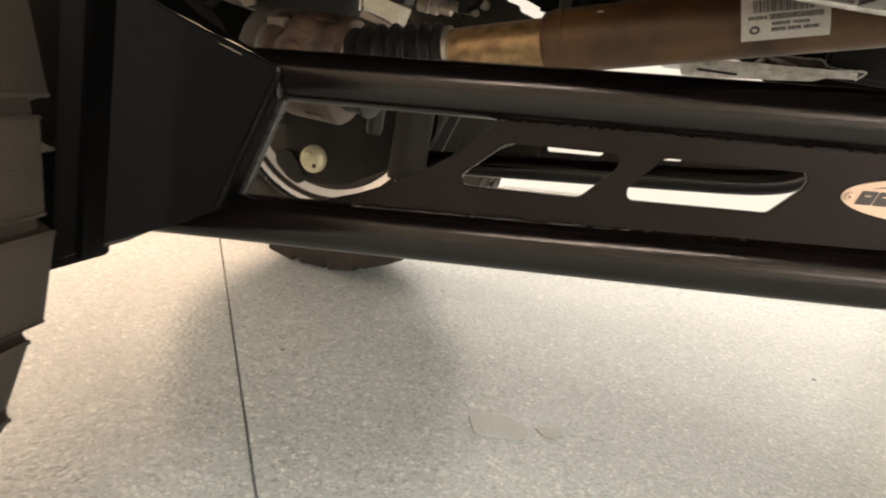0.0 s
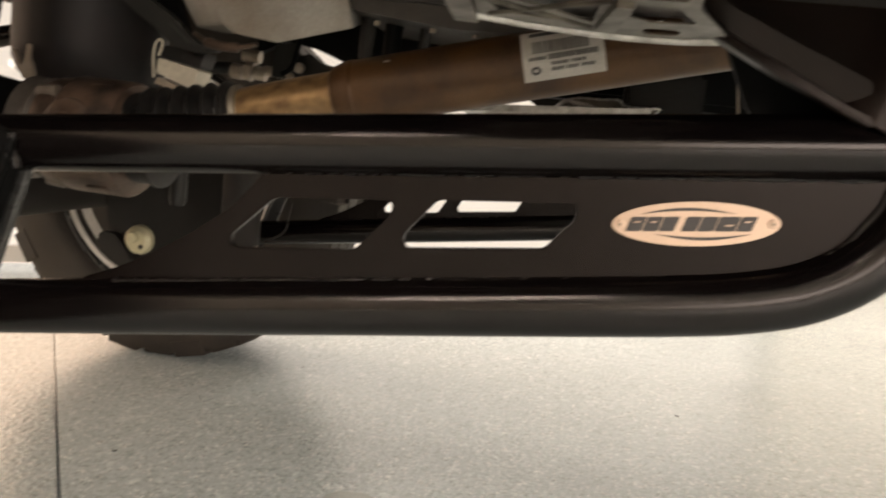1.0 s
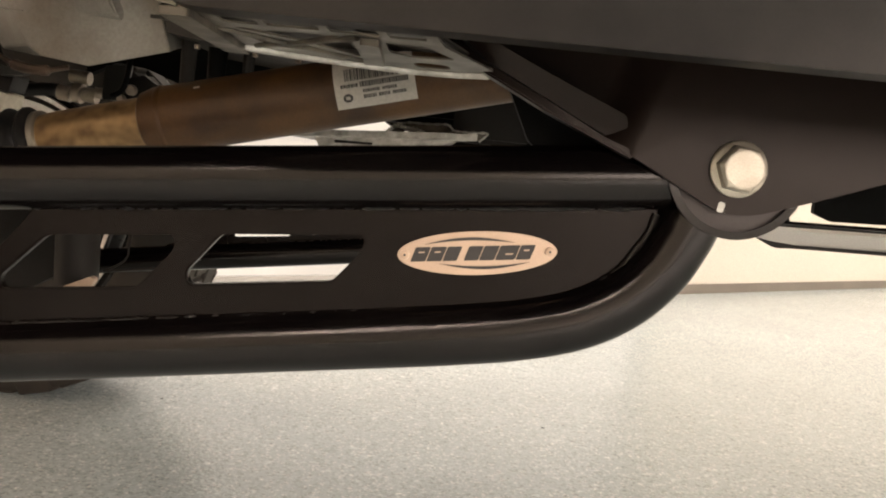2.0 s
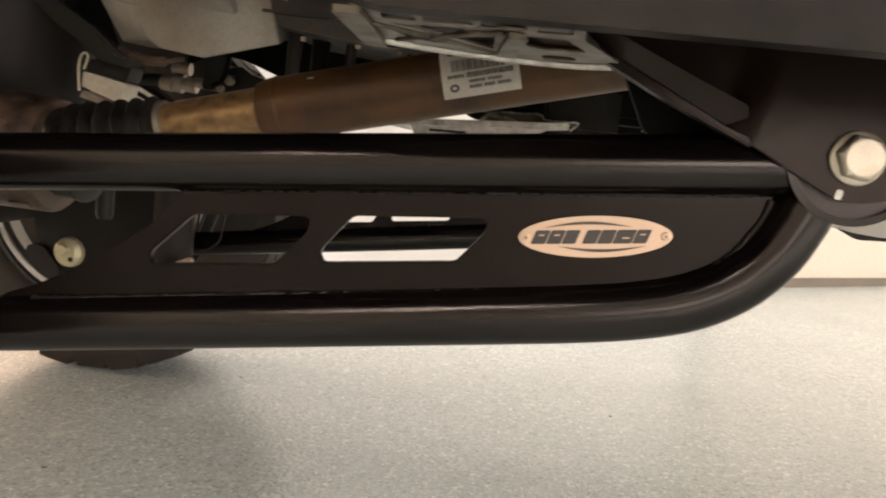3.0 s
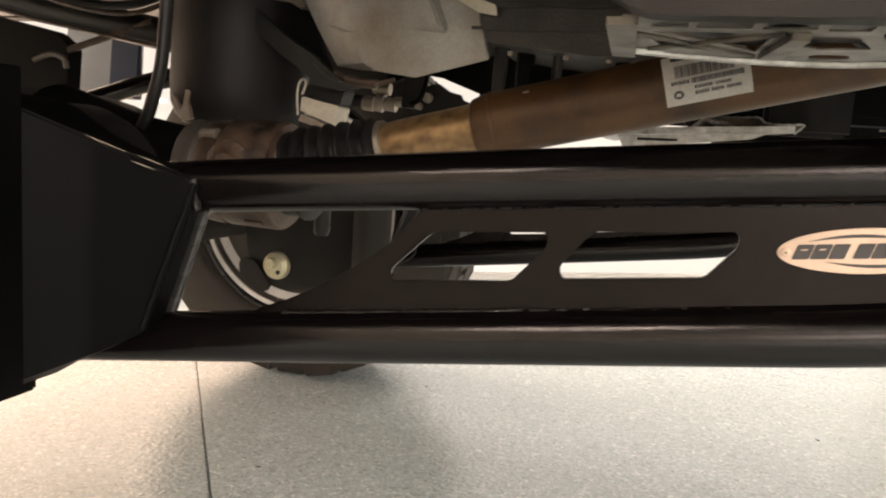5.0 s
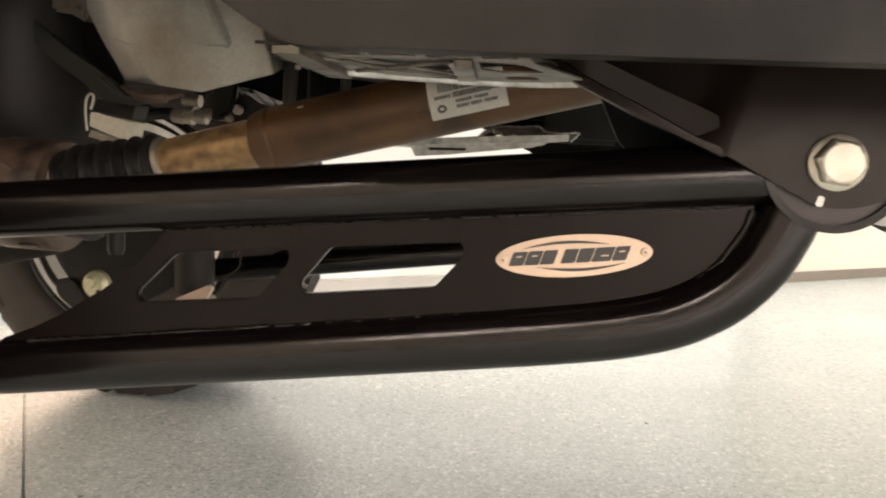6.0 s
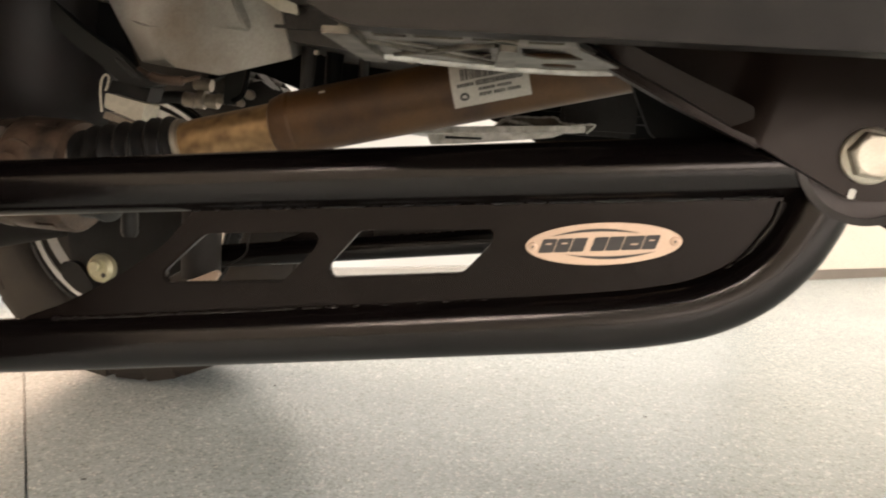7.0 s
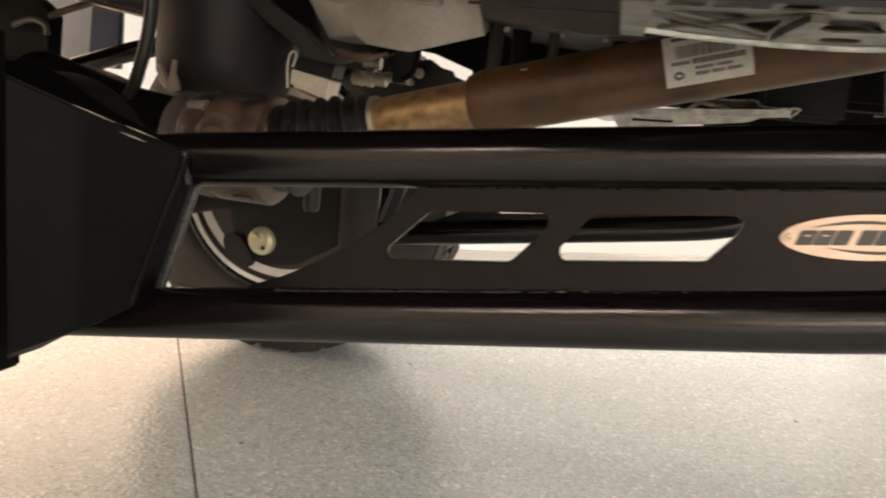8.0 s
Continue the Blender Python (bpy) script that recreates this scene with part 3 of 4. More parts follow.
        dab = rounded([(c[0] - 0.0105, c[2] - 0.0285), (c[0] - 0.0060, c[2] - 0.0290), (c[0] - 0.0048, c[2] - 0.0225), (c[0] - 0.0090, c[2] - 0.0215)], 0.0018)
        part("paint_mark", slab(dab, c[1] - 0.0006, c[1] + 0.0001), WHITE_MARK, br, "small white paint dab")
    return br


frame_bracket(ARM_Y, 0.0, 0.0, -1, True)
frame_bracket(1.38, -0.065, -0.034, 1, False)

# sill panels and underbody
def sill(y, thick, label):
    outline = rounded([(0.075, 0.686), (0.105, 0.6685), (2.9, 0.6685), (2.9, 0.86), (-0.10, 0.86), (-0.02, 0.76)], [0.01, 0.012, 0, 0, 0, 0.02])
    return part("sill_panel", slab(outline, y, y + thick, (), 0.003), ROCKER, truck, label)


sill(0.40, 0.018, "long charcoal grey sill panel with scuffs")
sill(1.585, 0.018, "charcoal grey sill panel on the far side")
# Slab over the underside, also there to block overhead light.
part("floor_pan", box((-0.1, 0.385, 0.86), (3.0, 1.615, 0.90), 0.01), BLACK, truck, "dark underbody")
# Unseen cab shell, added to keep ceiling light off the near floor.
part("cab_body", slab(rounded([(-1.55, 1.05), (-1.52, 1.32), (-0.35, 1.40), (0.25, 1.98), (1.75, 2.00), (2.05, 1.45), (3.0, 1.45), (3.0, 0.90), (-0.10, 0.90), (-0.20, 1.05)], [0.05, 0.1, 0.1, 0.15, 0.15, 0.1, 0.05, 0.02, 0.02, 0.02]), 0.14, 1.86, (), 0.03), RIM_BLACK, truck, "plain black cab body above the sills, unseen, added to block light")
# Unseen slab above the engine bay, added to block light from overhead.
part("engine_bay_blocker", box((-1.5, 0.06, 1.00), (-0.1, 1.94, 1.04), 0.01), BLACK, truck)
part("frame_rail", box((-1.4, 0.62, 0.80), (2.8, 0.70, 0.93), 0.006), BLACK, truck)
part("frame_rail", box((-1.4, 1.30, 0.80), (2.8, 1.38, 0.93), 0.006), BLACK, truck)


# wheels
RADIUS = 0.425


def wheel(cx, inner, out):
    """inner: y of the inner side wall; out: +1 when the outer side faces +y."""
    c = (cx, inner, RADIUS)

    def turn(profile):
        return [(r, out * h) for r, h in profile]
    hub = part("wheel", lathe(turn([(0.0, 0.17), (0.075, 0.17), (0.085, 0.20), (0.15, 0.215), (0.200, 0.19), (0.200, 0.205), (0.15, 0.235), (0.08, 0.235), (0.0, 0.235)]), c, "y", 48), RIM_BLACK, truck, "road wheel with dusty mud-terrain tyre")
    part("rim", lathe(turn([(0.277, 0.012), (0.277, 0.030), (0.262, 0.036), (0.245, 0.052), (0.243, 0.285), (0.268, 0.292), (0.268, 0.296), (0.239, 0.290), (0.239, 0.050), (0.262, 0.022), (0.270, 0.012)]), c, "y", 64, True), RIM_BLACK, hub, "gloss black rim barrel")
    part("rim_lip", lathe(turn([(0.2475, 0.010), (0.2570, 0.006), (0.2580, 0.013), (0.2485, 0.017)]), c, "y", 64, True), RIM, hub, "bright machined rim edge")
    part("rim_band", lathe(turn([(0.2355, 0.020), (0.2350, 0.040), (0.2100, 0.050), (0.2100, 0.034)]), c, "y", 64, True), RIM, hub, "bright machined band inside the rim")
    part("brake_shield", lathe(turn([(0.0, 0.075), (0.16, 0.075), (0.209, 0.064), (0.209, 0.074), (0.16, 0.090), (0.0, 0.090)]), c, "y", 48), DARK_CAST, hub, "dark brake shield")
    side = [(0.275, 0.030), (0.277, 0.012), (0.281, 0.004), (0.288, 0.000), (0.292, -0.003), (0.310, -0.006), (0.350, -0.004), (0.395, 0.000), (0.412, 0.012), (0.414, 0.045), (0.414, 0.15)]
    tyre = lathe(turn(side + [(r, 0.30 - h) for r, h in side[-2::-1]]), c, "y", 96)
    part("tyre", tyre, TYRE, hub, "dusty black mud-terrain tyre with deep lugs")
    blocks = 30
    for row, (h0, h1, r0, shift) in enumerate(((-0.004, 0.062, 0.398, 0.0), (0.072, 0.142, 0.408, 0.5), (0.158, 0.228, 0.408, 0.1), (0.238, 0.304, 0.398, 0.55))):
        for odd in range(2):
            half, top = 0.0395 - 0.0025 * odd, RADIUS - 0.0005
            lug = box((-half, h0, r0), (half, h1, top))
            foot = 0.378 - 0.014 * odd
            for v in lug.verts:
                high = v.co.z > top - 0.001
                if high:
                    v.co.x *= 0.93
                if row == 0 and v.co.y < 0.02:
                    v.co.y, v.co.z = (0.006, top - 0.005) if high else (v.co.y, foot)
                if row == 3 and v.co.y > 0.28:
                    v.co.y, v.co.z = (0.290, top - 0.008) if high else (v.co.y, foot)
                if odd and ((row == 0 and v.co.y < 0.03) or (row == 3 and v.co.y > 0.27)):
                    v.co.y += 0.010 if row == 0 else -0.010
                v.co.y *= out
            first = part("tread_block", bezel(lug, 0.0025, 1), TYRE, hub)
            shape = first.data
            for k in range(odd, blocks, 2):
                block = first if k == odd else new("tread_block", shape)
                block.parent = hub
                block.matrix_basis = Matrix.Translation(c) @ Matrix.Rotation(2 * math.pi * (k + shift) / blocks, 4, "Y")
    return hub


wheel(-0.735, 1.672, 1)
wheel(-0.762, 0.434, -1)

# driveshaft
def on_shaft(x):
    return Vector((x, 0.825, 0.6415 + 0.252 * x))


shaft = part("driveshaft", sweep([on_shaft(x) for x in (-0.080, -0.076, -0.064, 0.25, 0.62)], [0.0235, 0.0300, 0.0335, 0.0335, 0.0335], 40), SHAFT, truck, "rust-brown steel driveshaft with a white paper label")
part("shaft_weld", sweep([on_shaft(-0.0600), on_shaft(-0.0585), on_shaft(-0.0555), on_shaft(-0.0540)], [0.0334, 0.0343, 0.0343, 0.0334], 40), SHAFT, shaft)
part("shaft_neck", sweep([on_shaft(-0.178), on_shaft(-0.160), on_shaft(-0.110), on_shaft(-0.078)], [0.0240, 0.0252, 0.0258, 0.0262], 36), GOLD, shaft, "golden oiled steel neck of the driveshaft")
part("boot_clamp", sweep([on_shaft(-0.1850), on_shaft(-0.1840), on_shaft(-0.1790), on_shaft(-0.1780)], [0.0268, 0.0282, 0.0282, 0.0268], 36), ZINC, shaft, "bright steel boot clamp")
ribs, radii = [], []
for k in range(49):
    ribs.append(on_shaft(-0.292 + 0.106 * k / 48))
    radii.append(0.0285 + 0.0050 * math.cos(2 * math.pi * k / 7.6) + 0.007 * (1 - k / 48))
ribs.append(on_shaft(-0.1835))
radii.append(0.0276)
part("boot", sweep(ribs, radii, 36), RUBBER, shaft, "black ribbed rubber boot")
part("boot_clamp", sweep([on_shaft(-0.302), on_shaft(-0.292)], 0.0385, 32), ZINC, shaft)


def wrapped(x0, x1, a0, a1, lift, nx=8, na=6):
    """A patch on the shaft's skin between two places along it and two angles round it."""
    bm = bmesh.new()
    way = (on_shaft(1) - on_shaft(0)).normalized()
    up = Vector((0, 1, 0)).cross(way) * -1
    grid = []
    for i in range(nx + 1):
        row = []
        for k in range(na + 1):
            a = radians(a0 + (a1 - a0) * k / na)
            row.append(bm.verts.new(on_shaft(x0 + (x1 - x0) * i / nx) + (0.0335 + lift) * (math.sin(a) * up - math.cos(a) * Vector((0, 1, 0)))))
        grid.append(row)
    for i in range(nx):
        for k in range(na):
            bm.faces.new((grid[i][k], grid[i + 1][k], grid[i + 1][k + 1], grid[i][k + 1]))
    return bm


part("shaft_label", wrapped(0.112, 0.187, -33, 58, 0.0006), LABEL, shaft, "white paper barcode label")
ink = bmesh.new()
rnd = random.Random(11)
x = 0.1225
while x < 0.174:
    w = rnd.choice((0.0006, 0.0010, 0.0016))
    join(ink, wrapped(x, x + w, 11, 32, 0.0009, 1, 2))
    x += w + rnd.choice((0.0006, 0.0009))
# rows of print too small to read, as plain bars
for x0, x1, a0, a1 in ((0.120, 0.168, 43, 52), (0.1210, 0.1260, -22, -20), (0.1195, 0.1275, -20, -18), (0.1190, 0.1215, -18, -13), (0.1255, 0.1280, -18, -13), (0.1195, 0.1275, -13, -11), (0.1210, 0.1260, -11, -9)):
    join(ink, wrapped(x0, x1, a0, a1, 0.0009, 3, 1))
for x0, x1, a0, a1 in ((0.118, 0.134, 0, 6), (0.136, 0.181, -1, 8), (0.138, 0.154, -10, -4.5), (0.156, 0.170, -10, -4.5), (0.138, 0.150, -19, -13), (0.152, 0.163, -19, -13), (0.165, 0.178, -19, -13)):
    x = x0
    while x < x1:
        w = rnd.uniform(0.0012, 0.0022)
        join(ink, wrapped(x, min(x + w, x1), a0 + rnd.uniform(0, 0.8), a1, 0.0009, 1, 1))
        x += w + 0.0005
part("label_print", ink, INK, shaft, "dark printed barcode and bars")

for x, a in ((-0.020, 42), (0.084, 70), (0.235, 30)):
    part("paint_chip", wrapped(x, x + 0.006, a, a + 5, 0.0006, 2, 2), LABEL, shaft)

# axle, differential side and transmission
part("axle_tube", sweep([(-0.765, 0.45, 0.430), (-0.735, 1.70, 0.430)], 0.050, 28), SHOCK, truck, "dull grey axle tube")
diff = part("differential", slab(rounded([(-1.00, 0.640), (-0.66, 0.636), (-0.600, 0.622), (-0.563, 0.602), (-0.548, 0.560), (-0.552, 0.480), (-0.610, 0.370), (-0.800, 0.330), (-1.00, 0.360)], [0, 0.03, 0.03, 0.02, 0.03, 0.05, 0.06, 0.06, 0], 6), 0.74, 0.95, (), 0.03), HOUSING, truck, "dark greasy differential housing")


def on_pinion(x):
    return Vector((x, 0.825, 0.553 - 0.02 * (x + 0.36)))


def nose(profile, sides=40):
    """A turned shape along the pinion's line: (along, radius)."""
    return sweep([on_pinion(x) for x, r in profile], [r for x, r in profile], sides)


part("pinion_flange", nose([(-0.366, 0.048), (-0.3645, 0.0610), (-0.362, 0.0628), (-0.303, 0.0628), (-0.299, 0.0600), (-0.298, 0.044), (-0.294, 0.036)], 48), TAN_CAST, diff, "tan stained cast pinion flange")
part("flange_neck", nose([(-0.394, 0.046), (-0.392, 0.0555), (-0.386, 0.0580), (-0.371, 0.0580), (-0.366, 0.0520)], 48), TAN_CAST, diff, "brown stained neck of the flange")
part("flange_ring", nose([(-0.421, 0.046), (-0.4205, 0.0545), (-0.418, 0.0570), (-0.412, 0.0548), (-0.402, 0.0545), (-0.3975, 0.0565), (-0.394, 0.0530), (-0.393, 0.044)], 48), CAST, diff, "pinkish grey machined ring")
for a in (48, 108, 168, 228, 288, 348):
    t = radians(a)
    off = Vector((0, -0.0555 * math.cos(t), 0.0555 * math.sin(t)))
    part("flange_bolt", bezel(sweep([on_pinion(-0.391) + off * 0.98, on_pinion(-0.3685) + off * 1.02], 0.0075, 8), 0.0015), STAINED, diff)
for a in (62, 182, 302):
    t = radians(a)
    lug = box((-0.014, -0.007, -0.004), (0.014, 0.007, 0.004), 0.003)
    m = Matrix.Translation(on_pinion(-0.322) + Vector((0, -0.0610 * math.cos(t), 0.0610 * math.sin(t)))) @ Matrix.Rotation(radians(90) - t, 4, "X")
    bmesh.ops.transform(lug, matrix=m, verts=lug.verts)
    part("flange_lug", lug, TAN_CAST, diff)
part("flange_boss", lathe([(0.0, -0.010), (0.016, -0.010), (0.020, -0.004), (0.030, 0.0), (0.032, 0.012), (0.032, 0.03)], (-0.345, 0.770, 0.560), "y", 32), TAN_CAST, diff, "round boss of the flange")
part("boot_collar", nose([(-0.297, 0.038), (-0.294, 0.0445), (-0.272, 0.0445), (-0.270, 0.0475), (-0.266, 0.0475), (-0.264, 0.038)], 40), RUBBER, diff, "dark collar of the boot")
part("pinion_nose", nose([(-0.62, 0.085), (-0.56, 0.070), (-0.50, 0.056), (-0.455, 0.050), (-0.420, 0.046)]), BLACK, diff)
can = lathe([(0.0, 0.600), (0.058, 0.601), (0.074, 0.606), (0.086, 0.617), (0.093, 0.634), (0.095, 0.66), (0.096, 0.735), (0.096, 0.98), (0.0, 0.98)], (-0.477, 1.0, 0.0), "z", 56)
bmesh.ops.rotate(can, cent=(-0.487, 1.0, 0.61), matrix=Matrix.Rotation(radians(2.5), 3, "Y"), verts=can.verts)
canister = part("mount_canister", can, MOULDED, truck, "large black moulded canister with rounded bottom")
part("canister_tab", slab(rounded([(-0.5190, 0.643), (-0.5150, 0.641), (-0.5050, 0.622), (-0.5010, 0.631), (-0.4975, 0.650), (-0.4910, 0.648), (-0.4935, 0.632), (-0.4880, 0.612), (-0.5020, 0.607), (-0.5090, 0.620)], 0.0015), 0.905, 0.912, (), 0.001), FITTING, canister, "pale forked cast tab")
foil = slab(rounded([(-0.352, 0.6515), (-0.298, 0.6415), (-0.304, 0.6165), (-0.354, 0.6330)], 0.003), 0.952, 0.990, (), 0.002)
part("heat_shield", foil, FOIL, canister, "crumpled bright foil heat shield")
part("shield_fold", slab(rounded([(-0.355, 0.6285), (-0.314, 0.6155), (-0.316, 0.6095), (-0.359, 0.6195)], 0.002), 0.957, 0.985, (), 0.001), FITTING, canister)
part("shield_side", slab(rounded([(-0.346, 0.668), (-0.292, 0.664), (-0.2985, 0.6430), (-0.351, 0.6530)], 0.003), 0.956, 0.99, (), 0.002), RUBBER, canister)
part("retaining_clip", sweep(curve([(-0.355, 0.949, 0.627), (-0.3565, 0.949, 0.642), (-0.3570, 0.949, 0.656), (-0.3550, 0.949, 0.668), (-0.3505, 0.949, 0.6735), (-0.3460, 0.949, 0.6715), (-0.3465, 0.949, 0.6640), (-0.3500, 0.949, 0.6540)]), 0.0015, 10), FOIL, canister, "bright bent wire clip")
def loft(loops):
    """A closed skin over outlines of as many corners each: (y, corners in x and z)."""
    bm = bmesh.new()
    rings = [[bm.verts.new((p[0], y, p[1])) for p in pts] for y, pts in loops]
    for a, b in zip(rings, rings[1:]):
        for k in range(len(a)):
            bm.faces.new((a[k - 1], a[k], b[k], b[k - 1]))
    bm.faces.new(rings[0])
    bm.faces.new(rings[-1][::-1])
    bmesh.ops.recalc_face_normals(bm, faces=bm.faces)
    return bm


face = [(-0.290, 0.860), (-0.264, 0.732), (-0.243, 0.694), (-0.227, 0.6835), (-0.175, 0.6775), (-0.087, 0.7015), (-0.101, 0.748), (-0.100, 0.860)]
brim = [(-0.400, 0.860), (-0.328, 0.735), (-0.300, 0.692), (-0.264, 0.688), (-0.180, 0.692), (-0.095, 0.712), (-0.104, 0.748), (-0.104, 0.860)]
pan_ob = part("transmission_pan", bezel(loft([(0.895, face), (0.945, brim), (1.120, [(x, z if z > 0.72 else z + 0.035) for x, z in brim])]), 0.006, 3), PAN, truck, "stained grey pressed transmission pan")
part("pan_flange", bezel(loft([(0.888, [(-0.215, 0.800), (-0.200, 0.7640), (-0.150, 0.7345), (-0.142, 0.7325), (-0.150, 0.7440), (-0.175, 0.800)]), (0.897, [(-0.250, 0.800), (-0.214, 0.7520), (-0.196, 0.7320), (-0.138, 0.7280), (-0.138, 0.7400), (-0.165, 0.800)])]), 0.002), PAN, pan_ob, "stained corner flange of the pan")
part("bell_housing", bezel(loft([(0.940, [(-0.520, 0.860), (-0.470, 0.782), (-0.420, 0.7745), (-0.372, 0.7710), (-0.350, 0.7600), (-0.330, 0.860)]), (1.05, [(-0.520, 0.860), (-0.470, 0.792), (-0.420, 0.7845), (-0.372, 0.7810), (-0.350, 0.7700), (-0.330, 0.860)])]), 0.004), STAINED, pan_ob, "tan stained edge of the bell housing")
part("pan_seam", sweep(curve([(-0.318, 0.938, 0.744), (-0.292, 0.916, 0.736), (-0.268, 0.897, 0.730), (-0.248, 0.893, 0.729)]), [0.0006] * 8 + [0.0016] * 9 + [0.0005] * 8, 8), PAN, pan_ob)
part("pan_lip", sweep(curve([(-0.296, 0.932, 0.683), (-0.268, 0.925, 0.672), (-0.240, 0.926, 0.6705), (-0.214, 0.930, 0.677)]), [0.003] * 6 + [0.0062] * 12 + [0.003] * 7, 10), TAN_CAST, pan_ob, "brown dripping lip under the pan")
for x, z in ((-0.282, 0.790), (-0.335, 0.772)):
    part("pan_bolt", lathe([(0.0035, 0.0), (0.0035, -0.003), (0.0, -0.0035)], (x, 0.905, z), "y", 6), CAST, pan_ob)
# Pale tab added where light shows through a gap above the pan.
part("light_gap_tab", slab(rounded([(-0.128, 0.775), (-0.080, 0.760), (-0.078, 0.748), (-0.100, 0.752), (-0.130, 0.768)], 0.003), 0.880, 0.886, (), 0.001), FOIL, pan_ob, "pale tab in place of a gap of light")
case = slab(rounded([(-0.13, 0.86), (-0.118, 0.735), (-0.095, 0.722), (0.03, 0.710), (0.45, 0.720), (0.45, 0.86)], 0.008), 0.90, 1.10, (), 0.006)
case_ob = part("transmission_case", case, GRIMY, truck, "grimy ribbed transmission casting")
for k in range(3):
    part("case_rib", box((-0.112, 0.892, 0.735 + 0.026 * k), (0.30, 0.902, 0.739 + 0.026 * k), 0.002), GRIMY, case_ob)
for x in (-0.070, -0.004, 0.045):
    part("case_bolt", lathe([(0.0035, 0.0), (0.0035, -0.005), (0.0, -0.0055)], (x, 0.93, 0.7135 - 0.04 * x), "z", 6), FITTING, case_ob)
# Black block standing in for the unlit void behind the driveshaft.
part("void_fill", box((-0.150, 1.10, 0.662), (0.42, 1.16, 0.80), 0.01), BLACK, case_ob, "black filler for the shaded void behind the driveshaft")
for x, y, r, mat in ((-0.085, 0.945, 0.008, SHOCK), (-0.060, 0.97, 0.010, BLACK), (-0.017, 0.95, 0.006, DARK_CAST), (0.060, 0.96, 0.010, BLACK)):
    part("hanging_rod", sweep([(x - 0.003, y, 0.650), (x, y, 0.68), (x + 0.002, y, 0.73)], [0.7 * r, r, 1.2 * r], 18), mat, case_ob)

# engine mount strap, pipe fittings, hose, sway bar and front crossmember
part("mount_strap", slab(rounded([(-0.445, 0.800), (-0.424, 0.778), (-0.398, 0.750), (-0.366, 0.726), (-0.323, 0.701), (-0.296, 0.678), (-0.287, 0.6700), (-0.258, 0.6720), (-0.262, 0.6640), (-0.289, 0.6600), (-0.318, 0.6650), (-0.345, 0.6860), (-0.372, 0.7020), (-0.406, 0.7280), (-0.426, 0.7620), (-0.460, 0.800)], 0.006), 0.926, 0.940, (), 0.003), STRAP, canister, "dull grey-green curved mounting strap")
# Lighter tapered sliver puts in the highlight near the strap's lower end.
part("strap_highlight", sweep(curve([(-0.335, 0.927, 0.7035), (-0.317, 0.926, 0.688), (-0.300, 0.926, 0.6745), (-0.287, 0.927, 0.6675)]), [0.0006] * 6 + [0.0024] * 12 + [0.0010] * 7, 8), HOUSING, canister, "pale highlight along the strap's lower end")
# Black sheet for the shaded hollow between strap and pan.
part("strap_hollow", slab(rounded([(-0.46, 0.86), (-0.36, 0.86), (-0.341, 0.722), (-0.322, 0.681), (-0.345, 0.672)], 0.01), 0.975, 0.99, (), 0.002), BLACK, canister)
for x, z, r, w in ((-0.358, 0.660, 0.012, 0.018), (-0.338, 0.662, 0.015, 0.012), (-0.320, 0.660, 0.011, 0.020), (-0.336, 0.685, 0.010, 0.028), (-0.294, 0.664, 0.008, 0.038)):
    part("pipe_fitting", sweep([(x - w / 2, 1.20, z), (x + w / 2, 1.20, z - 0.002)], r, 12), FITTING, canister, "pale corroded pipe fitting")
# Black sheet added to hide bright background, so the gap stays dark.
part("gap_fill", slab(rounded([(-0.330, 0.900), (-0.330, 0.690), (-0.285, 0.712), (-0.240, 0.7065), (-0.168, 0.6815), (-0.150, 0.6835), (-0.146, 0.700), (-0.100, 0.700), (-0.100, 0.900)], 0.004), 1.205, 1.225, (), 0.002), BLACK, canister, "black filler sheet that keeps the far gap dark")
part("cable_block", slab(rounded([(-0.294, 0.705), (-0.258, 0.709), (-0.261, 0.690), (-0.271, 0.655), (-0.297, 0.655)], 0.003), 1.186, 1.200, (), 0.002), STRAP, canister, "dark grey cable block")
part("cable_tray", slab(rounded([(-0.275, 0.630), (-0.275, 0.664), (-0.262, 0.690), (-0.240, 0.6960), (-0.221, 0.6840), (-0.202, 0.6800), (-0.198, 0.6720), (-0.172, 0.6640), (-0.172, 0.630)], 0.002), 1.196, 1.204, (), 0.001), DARK_CAST, canister, "dark greasy tray")
for x, z, r in ((-0.252, 0.672, 0.008), (-0.266, 0.658, 0.006)):
    part("pipe_fitting", lathe([(0.0, -0.010), (r * 0.8, -0.010), (r, -0.006), (r, 0.0)], (x, 1.186, z), "y", 14), FITTING, canister)
part("pipe", sweep(curve([(-0.430, 1.19, 0.655), (-0.385, 1.20, 0.662), (-0.358, 1.20, 0.660)]), 0.010, 14), RUBBER, canister)
part("link_rod", sweep(curve([(-0.275, 1.17, 0.660), (-0.262, 1.17, 0.668), (-0.255, 1.17, 0.684), (-0.250, 1.17, 0.72), (-0.250, 1.17, 0.80)]), 0.004, 14), BLACK, canister)
part("brake_hose", sweep(curve([(-0.425, 0.78, 0.870), (-0.434, 0.78, 0.760), (-0.439, 0.78, 0.690), (-0.4435, 0.78, 0.660), (-0.4510, 0.78, 0.634), (-0.4640, 0.785, 0.608), (-0.497, 0.81, 0.590), (-0.575, 0.87, 0.575)]), 0.0076, 14), RUBBER, truck, "black rubber brake hose")
part("sway_bar", sweep(curve([(-1.25, 1.22, 0.560), (-1.05, 1.22, 0.602), (-0.907, 1.22, 0.643), (-0.778, 1.22, 0.680), (-0.60, 1.22, 0.715)]), 0.017, 16), POWDER, truck, "black sway bar")
